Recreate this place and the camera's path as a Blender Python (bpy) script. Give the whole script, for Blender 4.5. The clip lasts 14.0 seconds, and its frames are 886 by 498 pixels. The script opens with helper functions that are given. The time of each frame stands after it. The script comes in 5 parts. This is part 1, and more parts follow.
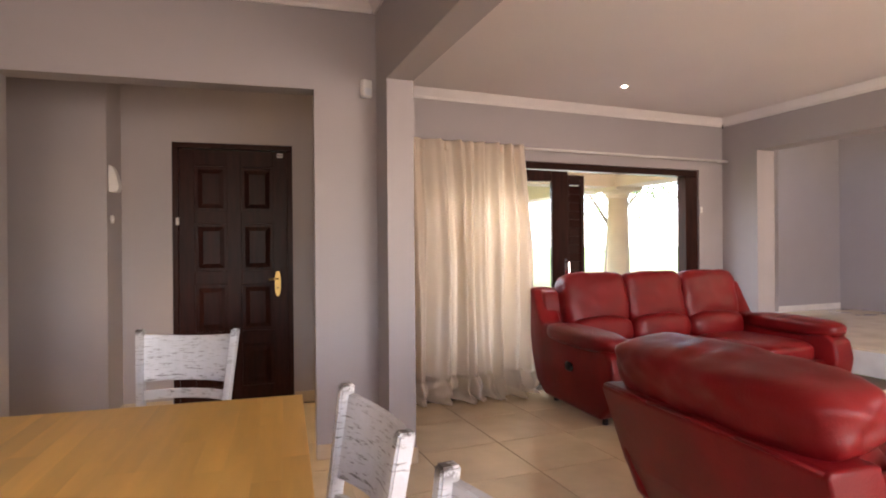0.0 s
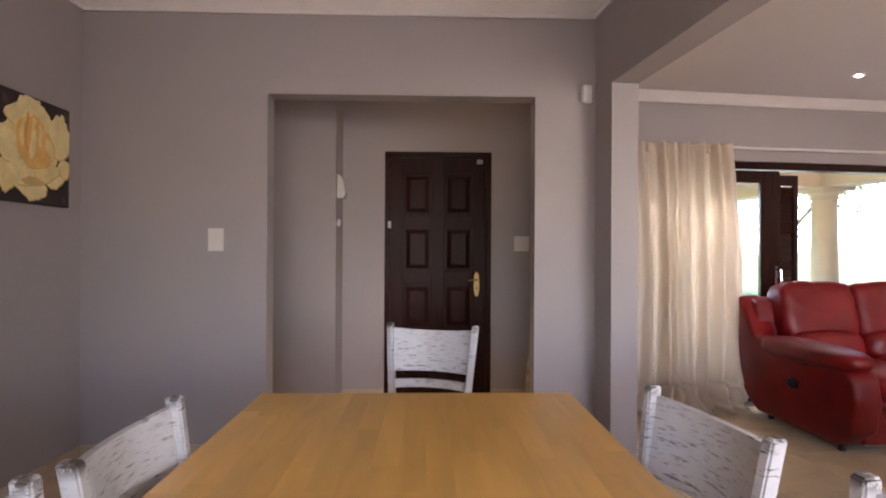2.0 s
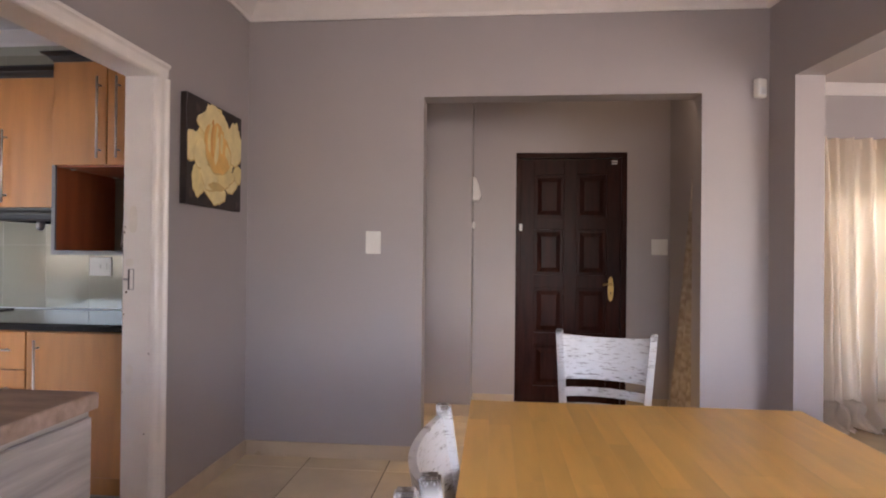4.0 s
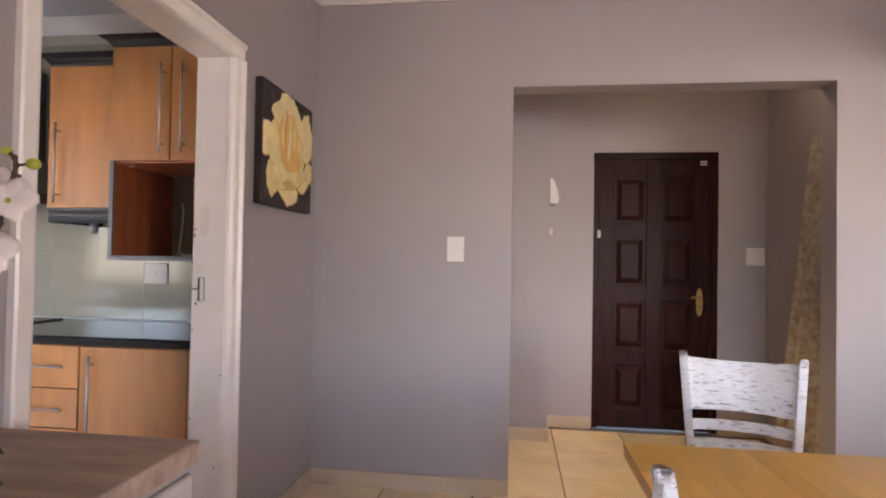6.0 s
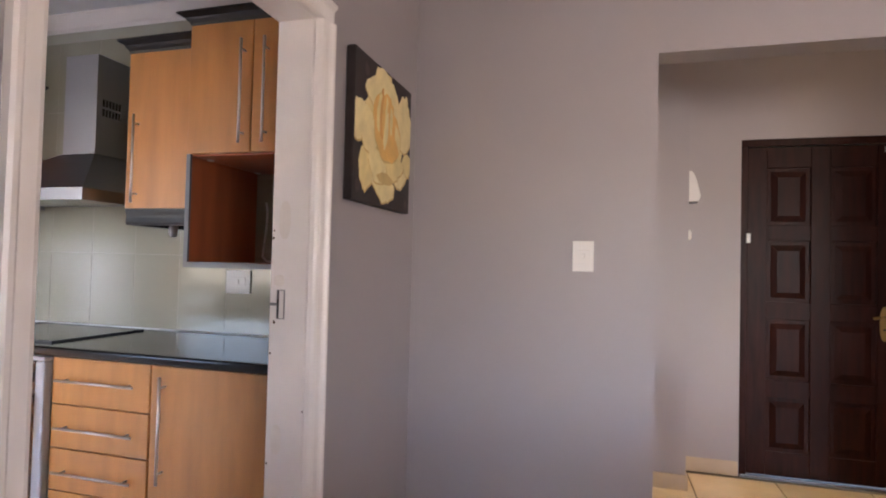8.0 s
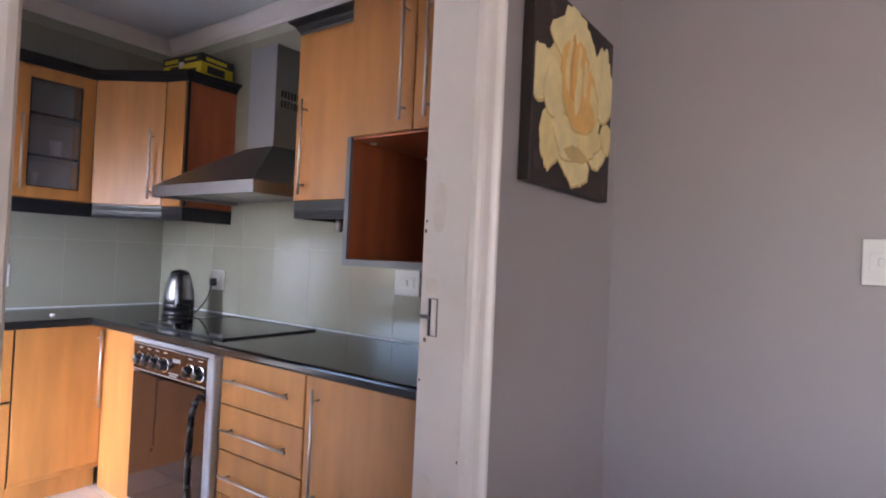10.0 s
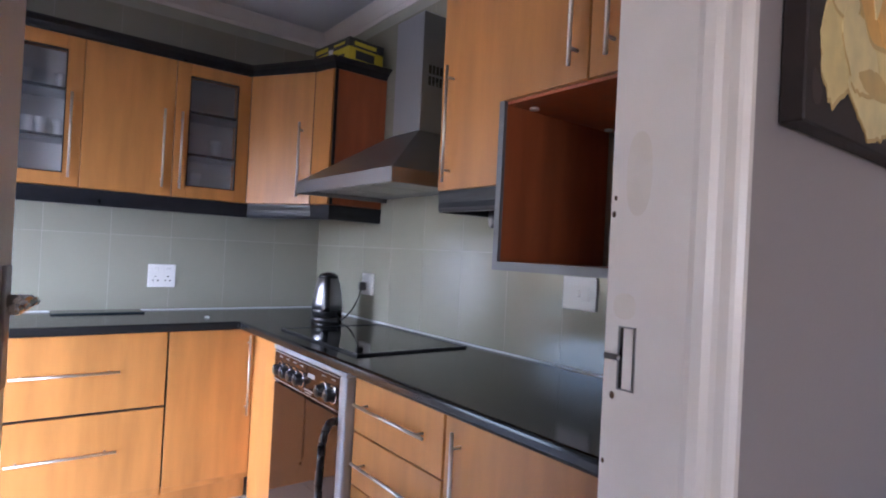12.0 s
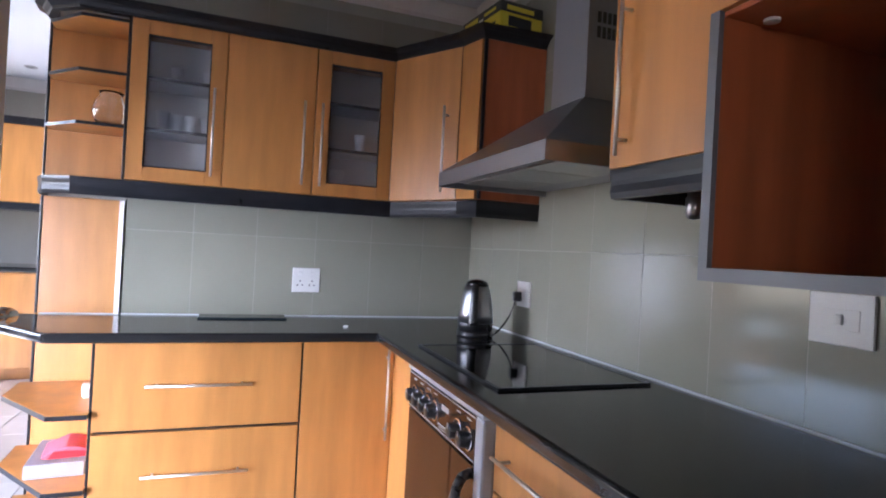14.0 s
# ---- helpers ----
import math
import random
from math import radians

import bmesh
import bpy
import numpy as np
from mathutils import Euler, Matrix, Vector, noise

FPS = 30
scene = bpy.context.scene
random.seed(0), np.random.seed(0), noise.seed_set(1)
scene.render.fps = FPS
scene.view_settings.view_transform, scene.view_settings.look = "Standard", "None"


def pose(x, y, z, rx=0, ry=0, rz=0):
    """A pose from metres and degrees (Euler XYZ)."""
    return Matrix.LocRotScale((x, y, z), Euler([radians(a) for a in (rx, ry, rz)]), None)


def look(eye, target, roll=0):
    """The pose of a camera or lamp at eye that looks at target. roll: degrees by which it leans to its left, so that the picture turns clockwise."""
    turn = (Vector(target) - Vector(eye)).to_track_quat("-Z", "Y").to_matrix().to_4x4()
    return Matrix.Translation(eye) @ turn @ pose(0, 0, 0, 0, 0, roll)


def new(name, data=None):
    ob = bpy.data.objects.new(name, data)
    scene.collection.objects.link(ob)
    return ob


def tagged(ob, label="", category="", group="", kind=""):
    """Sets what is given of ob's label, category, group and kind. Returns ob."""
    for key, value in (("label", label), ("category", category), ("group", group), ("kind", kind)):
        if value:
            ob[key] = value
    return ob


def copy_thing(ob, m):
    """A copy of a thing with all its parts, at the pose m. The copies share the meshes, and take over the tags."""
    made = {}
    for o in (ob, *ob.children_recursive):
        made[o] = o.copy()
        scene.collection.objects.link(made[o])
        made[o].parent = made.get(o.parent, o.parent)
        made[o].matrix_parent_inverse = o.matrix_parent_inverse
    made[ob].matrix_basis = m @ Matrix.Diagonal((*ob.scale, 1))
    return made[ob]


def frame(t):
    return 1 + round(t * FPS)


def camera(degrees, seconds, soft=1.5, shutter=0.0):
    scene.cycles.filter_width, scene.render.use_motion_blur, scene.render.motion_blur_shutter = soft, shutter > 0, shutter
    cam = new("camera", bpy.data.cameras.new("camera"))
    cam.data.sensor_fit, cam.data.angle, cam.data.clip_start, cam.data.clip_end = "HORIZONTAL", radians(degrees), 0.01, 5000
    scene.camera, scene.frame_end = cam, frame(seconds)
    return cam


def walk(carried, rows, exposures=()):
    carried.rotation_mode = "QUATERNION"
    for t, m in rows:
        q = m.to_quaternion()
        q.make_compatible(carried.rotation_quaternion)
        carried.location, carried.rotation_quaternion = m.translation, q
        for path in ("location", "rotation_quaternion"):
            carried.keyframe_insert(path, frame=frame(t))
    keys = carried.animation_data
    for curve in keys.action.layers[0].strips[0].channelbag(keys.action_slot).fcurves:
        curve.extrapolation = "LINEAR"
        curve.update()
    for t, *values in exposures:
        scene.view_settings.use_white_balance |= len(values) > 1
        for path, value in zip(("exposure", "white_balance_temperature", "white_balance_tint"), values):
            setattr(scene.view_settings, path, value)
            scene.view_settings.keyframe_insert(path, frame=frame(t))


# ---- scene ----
cam = camera(76.0, 14.0, soft=2.0)
PATH = [
    (0, (0.963, -0.033, 1.271), (1.499, 1.893, 1.268), -0.5),
    (0.5, (0.894, -0.067, 1.283), (1.332, 1.884, 1.282), -0.2),
    (1, (0.779, -0.071, 1.277), (1.098, 1.903, 1.281), -0.2),
    (1.5, (0.637, -0.059, 1.274), (0.809, 1.934, 1.28), 0.2),
    (2, (0.465, -0.034, 1.274), (0.524, 1.965, 1.282), 0.3),
    (2.5, (0.348, -0.011, 1.265), (0.324, 1.989, 1.275), 0.5),
    (3, (0.24, -0.001, 1.264), (0.139, 1.996, 1.275), 0.6),
    (3.5, (0.086, -0.01, 1.284), (-0.067, 1.984, 1.292), 0.6),
    (6, (-0.49, 0.347, 1.277), (-0.743, 2.331, 1.316), 1.0),
    (6.5, (-0.519, 0.431, 1.296), (-0.828, 2.407, 1.326), 1.2),
    (7, (-0.606, 0.551, 1.287), (-0.956, 2.52, 1.329), 1.2),
    (9.5, (-0.831, 1.254, 1.289), (-1.849, 2.975, 1.327), 2.3),
    (10, (-0.902, 1.345, 1.294), (-2.062, 2.973, 1.324), 2.6),
    (10.5, (-1.001, 1.438, 1.287), (-2.271, 2.983, 1.318), 2.7),
    (11, (-1.091, 1.54, 1.28), (-2.47, 2.989, 1.305), 2.8),
    (11.5, (-1.163, 1.631, 1.274), (-2.636, 2.984, 1.299), 2.9),
    (12, (-1.245, 1.757, 1.285), (-2.83, 2.976, 1.303), 2.9),
    (12.5, (-1.318, 1.89, 1.286), (-3.014, 2.95, 1.296), 2.9),
    (13, (-1.377, 1.948, 1.273), (-3.159, 2.857, 1.284), 2.8),
    (13.5, (-1.497, 2.008, 1.266), (-3.337, 2.793, 1.277), 2.9),
    (14, (-1.646, 2.071, 1.275), (-3.521, 2.767, 1.284), 3.1),
]
EXPOSURES = [(0, 3.28, 6550, 24), (1, 3.22, 6300, 23), (2, 3.14, 6000, 22), (2.5, 3.3, 5950, 22), (3.7, 3.4, 5950, 22), (6.5, 3.7, 6050, 22), (9.5, 3.53, 5700, 22), (12.5, 3.38, 5300, 22), (14, 3.36, 5450, 21)]
walk(cam, [(t, look(eye, target, roll)) for t, eye, target, roll in PATH], EXPOSURES)

# ---- world, sun and large lights ----
world = bpy.data.worlds.new("world")
scene.world = world
world.use_nodes = True
wn = world.node_tree.nodes
sky = wn.new("ShaderNodeTexSky")
sky.sky_type, sky.sun_disc = "NISHITA", False
sky.sun_elevation, sky.sun_rotation = radians(50), radians(180)
wn["Background"].inputs["Strength"].default_value = 0.15
world.node_tree.links.new(sky.outputs[0], wn["Background"].inputs[0])


def lamp(name, kind, m, power, color, size=None):
    d = bpy.data.lights.new(name, kind)
    d.energy, d.color = power, color
    if size and kind == "AREA":
        d.shape, d.size, d.size_y = "RECTANGLE", size[0], size[1]
    elif size:
        d.shadow_soft_size = size
    ob = new(name, d)
    ob.matrix_world = m
    return ob


sun = lamp("sun", "SUN", look((0.4, -6.4, 7.66), (0, 0, 0)), 5.0, (1.0, 0.95, 0.87))
sun.data.angle = radians(0.5)
LIV_AT = pose(3.09, 4.757, 0, 0, 0, 6.5)
# area lamps standing in for sky light at assumed openings out of view
lamp("window_light_dining", "AREA", look((0.0, -2.72, 1.5), (-0.45, 1, 1.35)), 2.75, (1.0, 0.94, 0.87), (1.1, 1.2))
lamp("window_light_living", "AREA", look((4.2, -2.72, 1.5), (4.2, 1, 1.2)), 11.5, (1.0, 0.90, 0.78), (2.6, 1.4))
# Narrow cone aimed low at the west cabinets from an assumed, unseen opening.
court = lamp("kitchen_east_light", "AREA", look((-1.83, -0.3, 0.85), (-4.5, 1.4, 0.2)), 3.9, (0.93, 0.96, 1.0), (0.75, 1.3))
court.data.spread = radians(58)
# Added lamp, cone narrowed onto the low corner fronts through an unseen opening.
back = lamp("kitchen_south_light", "AREA", look((-3.95, -1.38, 1.1), (-4.1, 2.7, 0.3)), 0.95, (0.95, 0.97, 1.0), (0.8, 1.6))
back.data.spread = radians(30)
scul = lamp("window_light_scullery", "AREA", look((-6.2, -1.32, 1.6), (-6.4, 3, 1.6)), 5.5, (0.95, 0.97, 1.0), (1.8, 1.3))
scul.data.spread = radians(75)
hall = lamp("hall_lamp_light", "SPOT", look((0.35, 4.05, 2.70), (0.35, 4.05, 0)), 11, (1.0, 0.70, 0.33), 0.04)
hall.data.spot_size, hall.data.spot_blend = radians(64), 0.7
# Second hall lamp, added to lift the walls beside the downward cone.
lamp("hall_fill_light", "POINT", pose(0.75, 3.85, 2.5), 0.35, (1.0, 0.72, 0.42), 0.05)
# Lamp hidden over the patio door, added to brighten the living room floor.
lamp("patio_fill_light", "AREA", LIV_AT @ look((0.75, 0.34, 2.26), (0.6, -2.6, 0.2)), 7.5, (1.0, 0.97, 0.93), (2.4, 0.3))
# Warm fill added in the raised room, which has no fitting of its own.
lamp("annex_fill_light", "AREA", look((8.0, 1.2, 2.4), (8.5, 4.5, 0.6)), 6, (1.0, 0.82, 0.56), (1.6, 1.2))

# ---- materials ----
def material(name, base, rough=0.6, metal=0.0, var=0.12, scale=6.0, bump=0.05, bump_scale=60.0, stretch=(1, 1, 1), coat=0.0, other=None, detail=4.0, rand=0.0, spec=0.5):
    m = bpy.data.materials.new(name)
    m.use_nodes = True
    t = m.node_tree
    b = t.nodes["Principled BSDF"]
    tc = t.nodes.new("ShaderNodeTexCoord")
    mp = t.nodes.new("ShaderNodeMapping")
    mp.inputs["Scale"].default_value = stretch
    t.links.new(tc.outputs["Object"], mp.inputs[0])
    vec = mp.outputs[0]
    oi = t.nodes.new("ShaderNodeObjectInfo")
    if rand:
        off = t.nodes.new("ShaderNodeVectorMath")
        off.operation = "MULTIPLY_ADD"
        comb = t.nodes.new("ShaderNodeCombineXYZ")
        for k in range(3):
            t.links.new(oi.outputs["Random"], comb.inputs[k])
        off.inputs[1].default_value = (37, 23, 51)
        t.links.new(comb.outputs[0], off.inputs[0])
        t.links.new(mp.outputs[0], off.inputs[2])
        vec = off.outputs[0]
    n1 = t.nodes.new("ShaderNodeTexNoise")
    n1.inputs["Scale"].default_value, n1.inputs["Detail"].default_value = scale, detail
    t.links.new(vec, n1.inputs["Vector"])
    ramp = t.nodes.new("ShaderNodeValToRGB")
    o = other or tuple(c * (1 - var) for c in base)
    hi = tuple(min(1, c * (1 + var * 0.5)) for c in base)
    ramp.color_ramp.elements[0].color, ramp.color_ramp.elements[1].color = (*o, 1), (*hi, 1)
    ramp.color_ramp.elements[0].position, ramp.color_ramp.elements[1].position = 0.3, 0.7
    t.links.new(n1.outputs[0], ramp.inputs[0])
    col = ramp.outputs[0]
    if rand:
        hsv = t.nodes.new("ShaderNodeHueSaturation")
        mr = t.nodes.new("ShaderNodeMapRange")
        mr.inputs[3].default_value, mr.inputs[4].default_value = 1 - rand, 1 + rand
        t.links.new(oi.outputs["Random"], mr.inputs[0])
        t.links.new(mr.outputs[0], hsv.inputs["Value"])
        t.links.new(col, hsv.inputs["Color"])
        col = hsv.outputs[0]
    t.links.new(col, b.inputs["Base Color"])
    b.inputs["Metallic"].default_value = metal
    b.inputs["Coat Weight"].default_value = coat
    b.inputs["Specular IOR Level"].default_value = spec
    n2 = t.nodes.new("ShaderNodeTexNoise")
    n2.inputs["Scale"].default_value, n2.inputs["Detail"].default_value = bump_scale, 3
    t.links.new(vec, n2.inputs["Vector"])
    rr = t.nodes.new("ShaderNodeMapRange")
    rr.inputs[3].default_value, rr.inputs[4].default_value = max(0.02, rough * 0.82), min(1, rough * 1.18)
    t.links.new(n1.outputs[0], rr.inputs[0])
    t.links.new(rr.outputs[0], b.inputs["Roughness"])
    if bump:
        bp = t.nodes.new("ShaderNodeBump")
        bp.inputs["Strength"].default_value, bp.inputs["Distance"].default_value = bump, 0.01
        t.links.new(n2.outputs[0], bp.inputs["Height"])
        t.links.new(bp.outputs[0], b.inputs["Normal"])
    return m


def distressed(name):
    """White chalk paint rubbed through to dark wood in short streaks along the grain."""
    m = material(name, (0.56, 0.57, 0.59), 0.34, var=0.14, scale=5, bump=0.15, bump_scale=40, rand=0.03)
    t = m.node_tree
    b = t.nodes["Principled BSDF"]
    old = b.inputs["Base Color"].links[0].from_socket
    tc = t.nodes.new("ShaderNodeTexCoord")

    def mask(stretch, scale, lo, hi):
        mp = t.nodes.new("ShaderNodeMapping")
        mp.inputs["Scale"].default_value = stretch
        t.links.new(tc.outputs["Object"], mp.inputs[0])
        n = t.nodes.new("ShaderNodeTexNoise")
        n.inputs["Scale"].default_value, n.inputs["Detail"].default_value, n.inputs["Roughness"].default_value = scale, 5, 0.65
        t.links.new(mp.outputs[0], n.inputs["Vector"])
        r = t.nodes.new("ShaderNodeMapRange")
        r.inputs[1].default_value, r.inputs[2].default_value = lo, hi
        t.links.new(n.outputs[0], r.inputs[0])
        return r.outputs[0]
    a = mask((6, 6, 42), 3.2, 0.54, 0.67)
    c = mask((1, 1, 1), 7.0, 0.36, 0.52)
    sep = t.nodes.new("ShaderNodeSeparateXYZ")
    t.links.new(tc.outputs["Object"], sep.inputs[0])
    edge = t.nodes.new("ShaderNodeMapRange")
    edge.inputs[1].default_value, edge.inputs[2].default_value = 0.850, 0.878
    t.links.new(sep.outputs[2], edge.inputs[0])
    rub = mask((1, 1, 1), 26.0, 0.44, 0.54)
    em = t.nodes.new("ShaderNodeMath")
    em.operation = "MULTIPLY"
    t.links.new(edge.outputs[0], em.inputs[0])
    t.links.new(rub, em.inputs[1])
    mul = t.nodes.new("ShaderNodeMath")
    mul.operation = "MULTIPLY"
    t.links.new(a, mul.inputs[0])
    t.links.new(c, mul.inputs[1])
    mix = t.nodes.new("ShaderNodeMix")
    mix.data_type = "RGBA"
    top = t.nodes.new("ShaderNodeMath")
    top.operation = "MAXIMUM"
    t.links.new(mul.outputs[0], top.inputs[0])
    t.links.new(em.outputs[0], top.inputs[1])
    t.links.new(top.outputs[0], mix.inputs[0])
    t.links.new(old, mix.inputs[6])
    mix.inputs[7].default_value = (0.075, 0.06, 0.05, 1)
    t.links.new(mix.outputs[2], b.inputs["Base Color"])
    return m


def glass(name, tint=(0.95, 0.97, 0.96), rough=0.0):
    m = bpy.data.materials.new(name)
    m.use_nodes = True
    b = m.node_tree.nodes["Principled BSDF"]
    b.inputs["Base Color"].default_value = (*tint, 1)
    b.inputs["Transmission Weight"].default_value = 1
    b.inputs["Roughness"].default_value = rough
    b.inputs["IOR"].default_value = 1.45
    return m


def glow(name, color, strength):
    m = bpy.data.materials.new(name)
    m.use_nodes = True
    b = m.node_tree.nodes["Principled BSDF"]
    b.inputs["Emission Color"].default_value = (*color, 1)
    b.inputs["Emission Strength"].default_value = strength
    return m


PAINT = material("wall_paint", (0.345, 0.318, 0.325), 0.5, var=0.05, scale=1.3, bump=0.05, bump_scale=90)
CEIL = material("ceiling_paint", (0.68, 0.64, 0.62), 0.75, var=0.05, scale=1.0, bump=0.04, bump_scale=70)
CORNICE = material("cornice_plaster", (0.70, 0.67, 0.66), 0.6, var=0.05, bump=0.03)
KCEIL = material("kitchen_ceiling_paint", (0.62, 0.64, 0.68), 0.7, var=0.05, scale=1.0, bump=0.04)
KPAINT = material("kitchen_paint", (0.36, 0.335, 0.285), 0.6, var=0.06, scale=1.5)
TILE = material("floor_tile_glaze", (0.72, 0.59, 0.40), 0.075, var=0.14, scale=3.5, bump=0.006, bump_scale=12, rand=0.05, spec=0.9)
KTILE = material("kitchen_floor_tile", (0.70, 0.68, 0.64), 0.2, var=0.08, scale=3.0, bump=0.01, rand=0.03)
GROUT = material("grout", (0.11, 0.085, 0.06), 0.9, var=0.3, scale=20)
WTILE = material("wall_tile_glaze", (0.275, 0.272, 0.215), 0.13, var=0.06, scale=2.0, bump=0.012, bump_scale=9, rand=0.03)
WGROUT = material("wall_tile_grout", (0.36, 0.36, 0.30), 0.85, var=0.1)
SKIRT = material("skirting_tile", (0.50, 0.40, 0.28), 0.3, var=0.12, scale=5)
DARKWOOD = material("dark_stained_wood", (0.026, 0.007, 0.005), 0.36, var=0.45, scale=4, stretch=(9, 9, 1), bump=0.08, bump_scale=14, spec=0.12)
BEECH = material("beech_laminate", (0.53, 0.235, 0.060), 0.36, var=0.2, scale=2.6, stretch=(5, 5, 0.7), bump=0.015, bump_scale=30, rand=0.06)
CHERRY = material("cherry_laminate", (0.36, 0.098, 0.034), 0.4, var=0.25, scale=3, stretch=(5, 5, 0.7), bump=0.02)
BLACKTRIM = material("black_trim", (0.015, 0.016, 0.020), 0.3, var=0.3, scale=8, bump=0.02, spec=0.3)
GRANITE = material("black_granite", (0.013, 0.013, 0.014), 0.12, var=0.7, scale=240, bump=0.004, detail=2, other=(0.02, 0.02, 0.02), spec=0.32)
STEEL = material("brushed_steel", (0.31, 0.31, 0.325), 0.36, 1.0, var=0.03, scale=1.2, bump=0)
SILVER = material("satin_bar", (0.70, 0.67, 0.65), 0.4, 1.0, var=0.06, bump=0)
CHROME = material("chrome", (0.7, 0.7, 0.7), 0.1, 1.0, var=0.04, bump=0)
BRASS = material("brass", (0.42, 0.28, 0.10), 0.36, 1.0, var=0.15, bump=0.02)
WHITEPLASTIC = material("white_plastic", (0.68, 0.67, 0.65), 0.35, var=0.03, bump=0)
ENAMEL = material("silver_enamel", (0.46, 0.49, 0.54), 0.3, 0.15, var=0.04, bump=0)
EDGEGREY = material("grey_edge_strip", (0.13, 0.135, 0.15), 0.4, var=0.06, bump=0)
GREYPLASTIC = material("grey_plastic", (0.36, 0.36, 0.38), 0.4, var=0.05, bump=0)
BLACKPLASTIC = material("black_plastic", (0.012, 0.012, 0.013), 0.28, var=0.1, bump=0)
BLACKGLASS = material("black_ceramic_glass", (0.006, 0.006, 0.007), 0.05, var=0.1, bump=0)
OVENGLASS = material("brown_mirror_glass", (0.06, 0.032, 0.022), 0.05, 0.55, var=0.1, bump=0)
FRAMEPAINT = material("door_frame_enamel", (0.82, 0.79, 0.77), 0.3, var=0.05, scale=7, bump=0.06, bump_scale=25)
RUST = material("chip_brown", (0.10, 0.055, 0.03), 0.8, var=0.4, scale=60)
PUTTY = material("yellowed_filler", (0.79, 0.75, 0.70), 0.45, var=0.06, scale=20)
LEATHER = material("red_leather", (0.175, 0.007, 0.008), 0.36, var=0.25, scale=5, bump=0.16, bump_scale=130, spec=0.26)
CURTAIN = material("curtain_cotton", (0.84, 0.77, 0.69), 0.85, var=0.06, scale=4, bump=0.06, bump_scale=250)
t_ = CURTAIN.node_tree
b_ = t_.nodes["Principled BSDF"]
tr_ = t_.nodes.new("ShaderNodeBsdfTranslucent")
tr_.inputs[0].default_value = (0.96, 0.88, 0.77, 1)
mx_ = t_.nodes.new("ShaderNodeMixShader")
mx_.inputs[0].default_value = 0.55
t_.links.new(b_.outputs[0], mx_.inputs[1])
t_.links.new(tr_.outputs[0], mx_.inputs[2])
t_.links.new(mx_.outputs[0], t_.nodes["Material Output"].inputs[0])
PATTERN = material("patterned_curtain", (0.43, 0.385, 0.33), 0.8, var=0.2, other=(0.30, 0.25, 0.20), scale=26, detail=0.5, bump=0.05)
DISTRESSED = distressed("distressed_white_paint")
PLANK = material("oiled_beech_block", (0.76, 0.45, 0.115), 0.32, var=0.15, scale=1.9, stretch=(8, 1.1, 6), bump=0.008, bump_scale=30, rand=0.06, coat=0.1)
DRIFT = material("weathered_wood", (0.38, 0.275, 0.22), 0.55, var=0.35, scale=3, stretch=(2, 9, 9), bump=0.15, bump_scale=20)
# Paler, greyer wood for the sideboard's sides: window light put into the colour.
DRIFTLIT = material("window_lit_wood", (0.42, 0.39, 0.37), 0.6, var=0.3, scale=3, stretch=(2, 1, 12), bump=0.15, bump_scale=20)
STONE = material("cream_plaster", (0.66, 0.53, 0.33), 0.8, var=0.08, scale=3, bump=0.1)
PAVING = material("patio_paving", (0.55, 0.52, 0.46), 0.7, var=0.15, scale=4, bump=0.1)
GRASS = material("lawn", (0.09, 0.13, 0.035), 0.9, var=0.5, scale=3, bump=0.4, bump_scale=30)
LEAF = material("tree_leaf", (0.07, 0.11, 0.03), 0.6, var=0.5, scale=1.5, rand=0.3)
BARK = material("bark", (0.12, 0.09, 0.06), 0.9, var=0.4, scale=6, bump=0.5, bump_scale=18)
PETAL = material("orchid_petal", (0.80, 0.74, 0.74), 0.5, var=0.1, scale=9, bump=0.08)
STEM = material("orchid_stem", (0.08, 0.05, 0.03), 0.6, var=0.3)
BUD = material("green_bud", (0.35, 0.38, 0.04), 0.5, var=0.3)
GREENLEAF = material("orchid_leaf", (0.03, 0.06, 0.018), 0.4, var=0.3)
POT = material("ceramic_pot", (0.55, 0.53, 0.5), 0.35, var=0.1)
CANVAS = material("canvas_print_dark", (0.028, 0.018, 0.016), 0.6, var=0.6, scale=9, other=(0.012, 0.008, 0.008), bump=0.08, bump_scale=300)
ROSE = [material("rose_print_" + k, c, 0.6, var=0.16, scale=14, bump=0.08, bump_scale=300) for k, c in (("pale", (0.82, 0.70, 0.36)), ("cream", (0.80, 0.66, 0.30)), ("gold", (0.80, 0.49, 0.14)), ("amber", (0.70, 0.36, 0.09)), ("shade", (0.62, 0.44, 0.17)), ("speck", (0.06, 0.04, 0.035)))]
YELLOW = material("yellow_card", (0.62, 0.50, 0.02), 0.5, var=0.08, bump=0.02)
DARKCARD = material("dark_card", (0.02, 0.02, 0.022), 0.45, var=0.2)
PINK = material("pink_cloth", (0.75, 0.12, 0.17), 0.6, var=0.2, bump=0.1)
RED = material("red_print", (0.45, 0.02, 0.03), 0.5)
GREYCARD = material("grey_box", (0.30, 0.30, 0.34), 0.6, var=0.1)
PANE = glass("clear_glass")
DIMGLASS = glass("cabinet_glass", (0.78, 0.80, 0.82), 0.05)
t_ = DIMGLASS.node_tree
film_ = t_.nodes.new("ShaderNodeBsdfDiffuse")
film_.inputs[0].default_value = (0.34, 0.36, 0.38, 1)
mx_ = t_.nodes.new("ShaderNodeMixShader")
mx_.inputs[0].default_value = 0.10
t_.links.new(t_.nodes["Principled BSDF"].outputs[0], mx_.inputs[1])
t_.links.new(film_.outputs[0], mx_.inputs[2])
t_.links.new(mx_.outputs[0], t_.nodes["Material Output"].inputs[0])
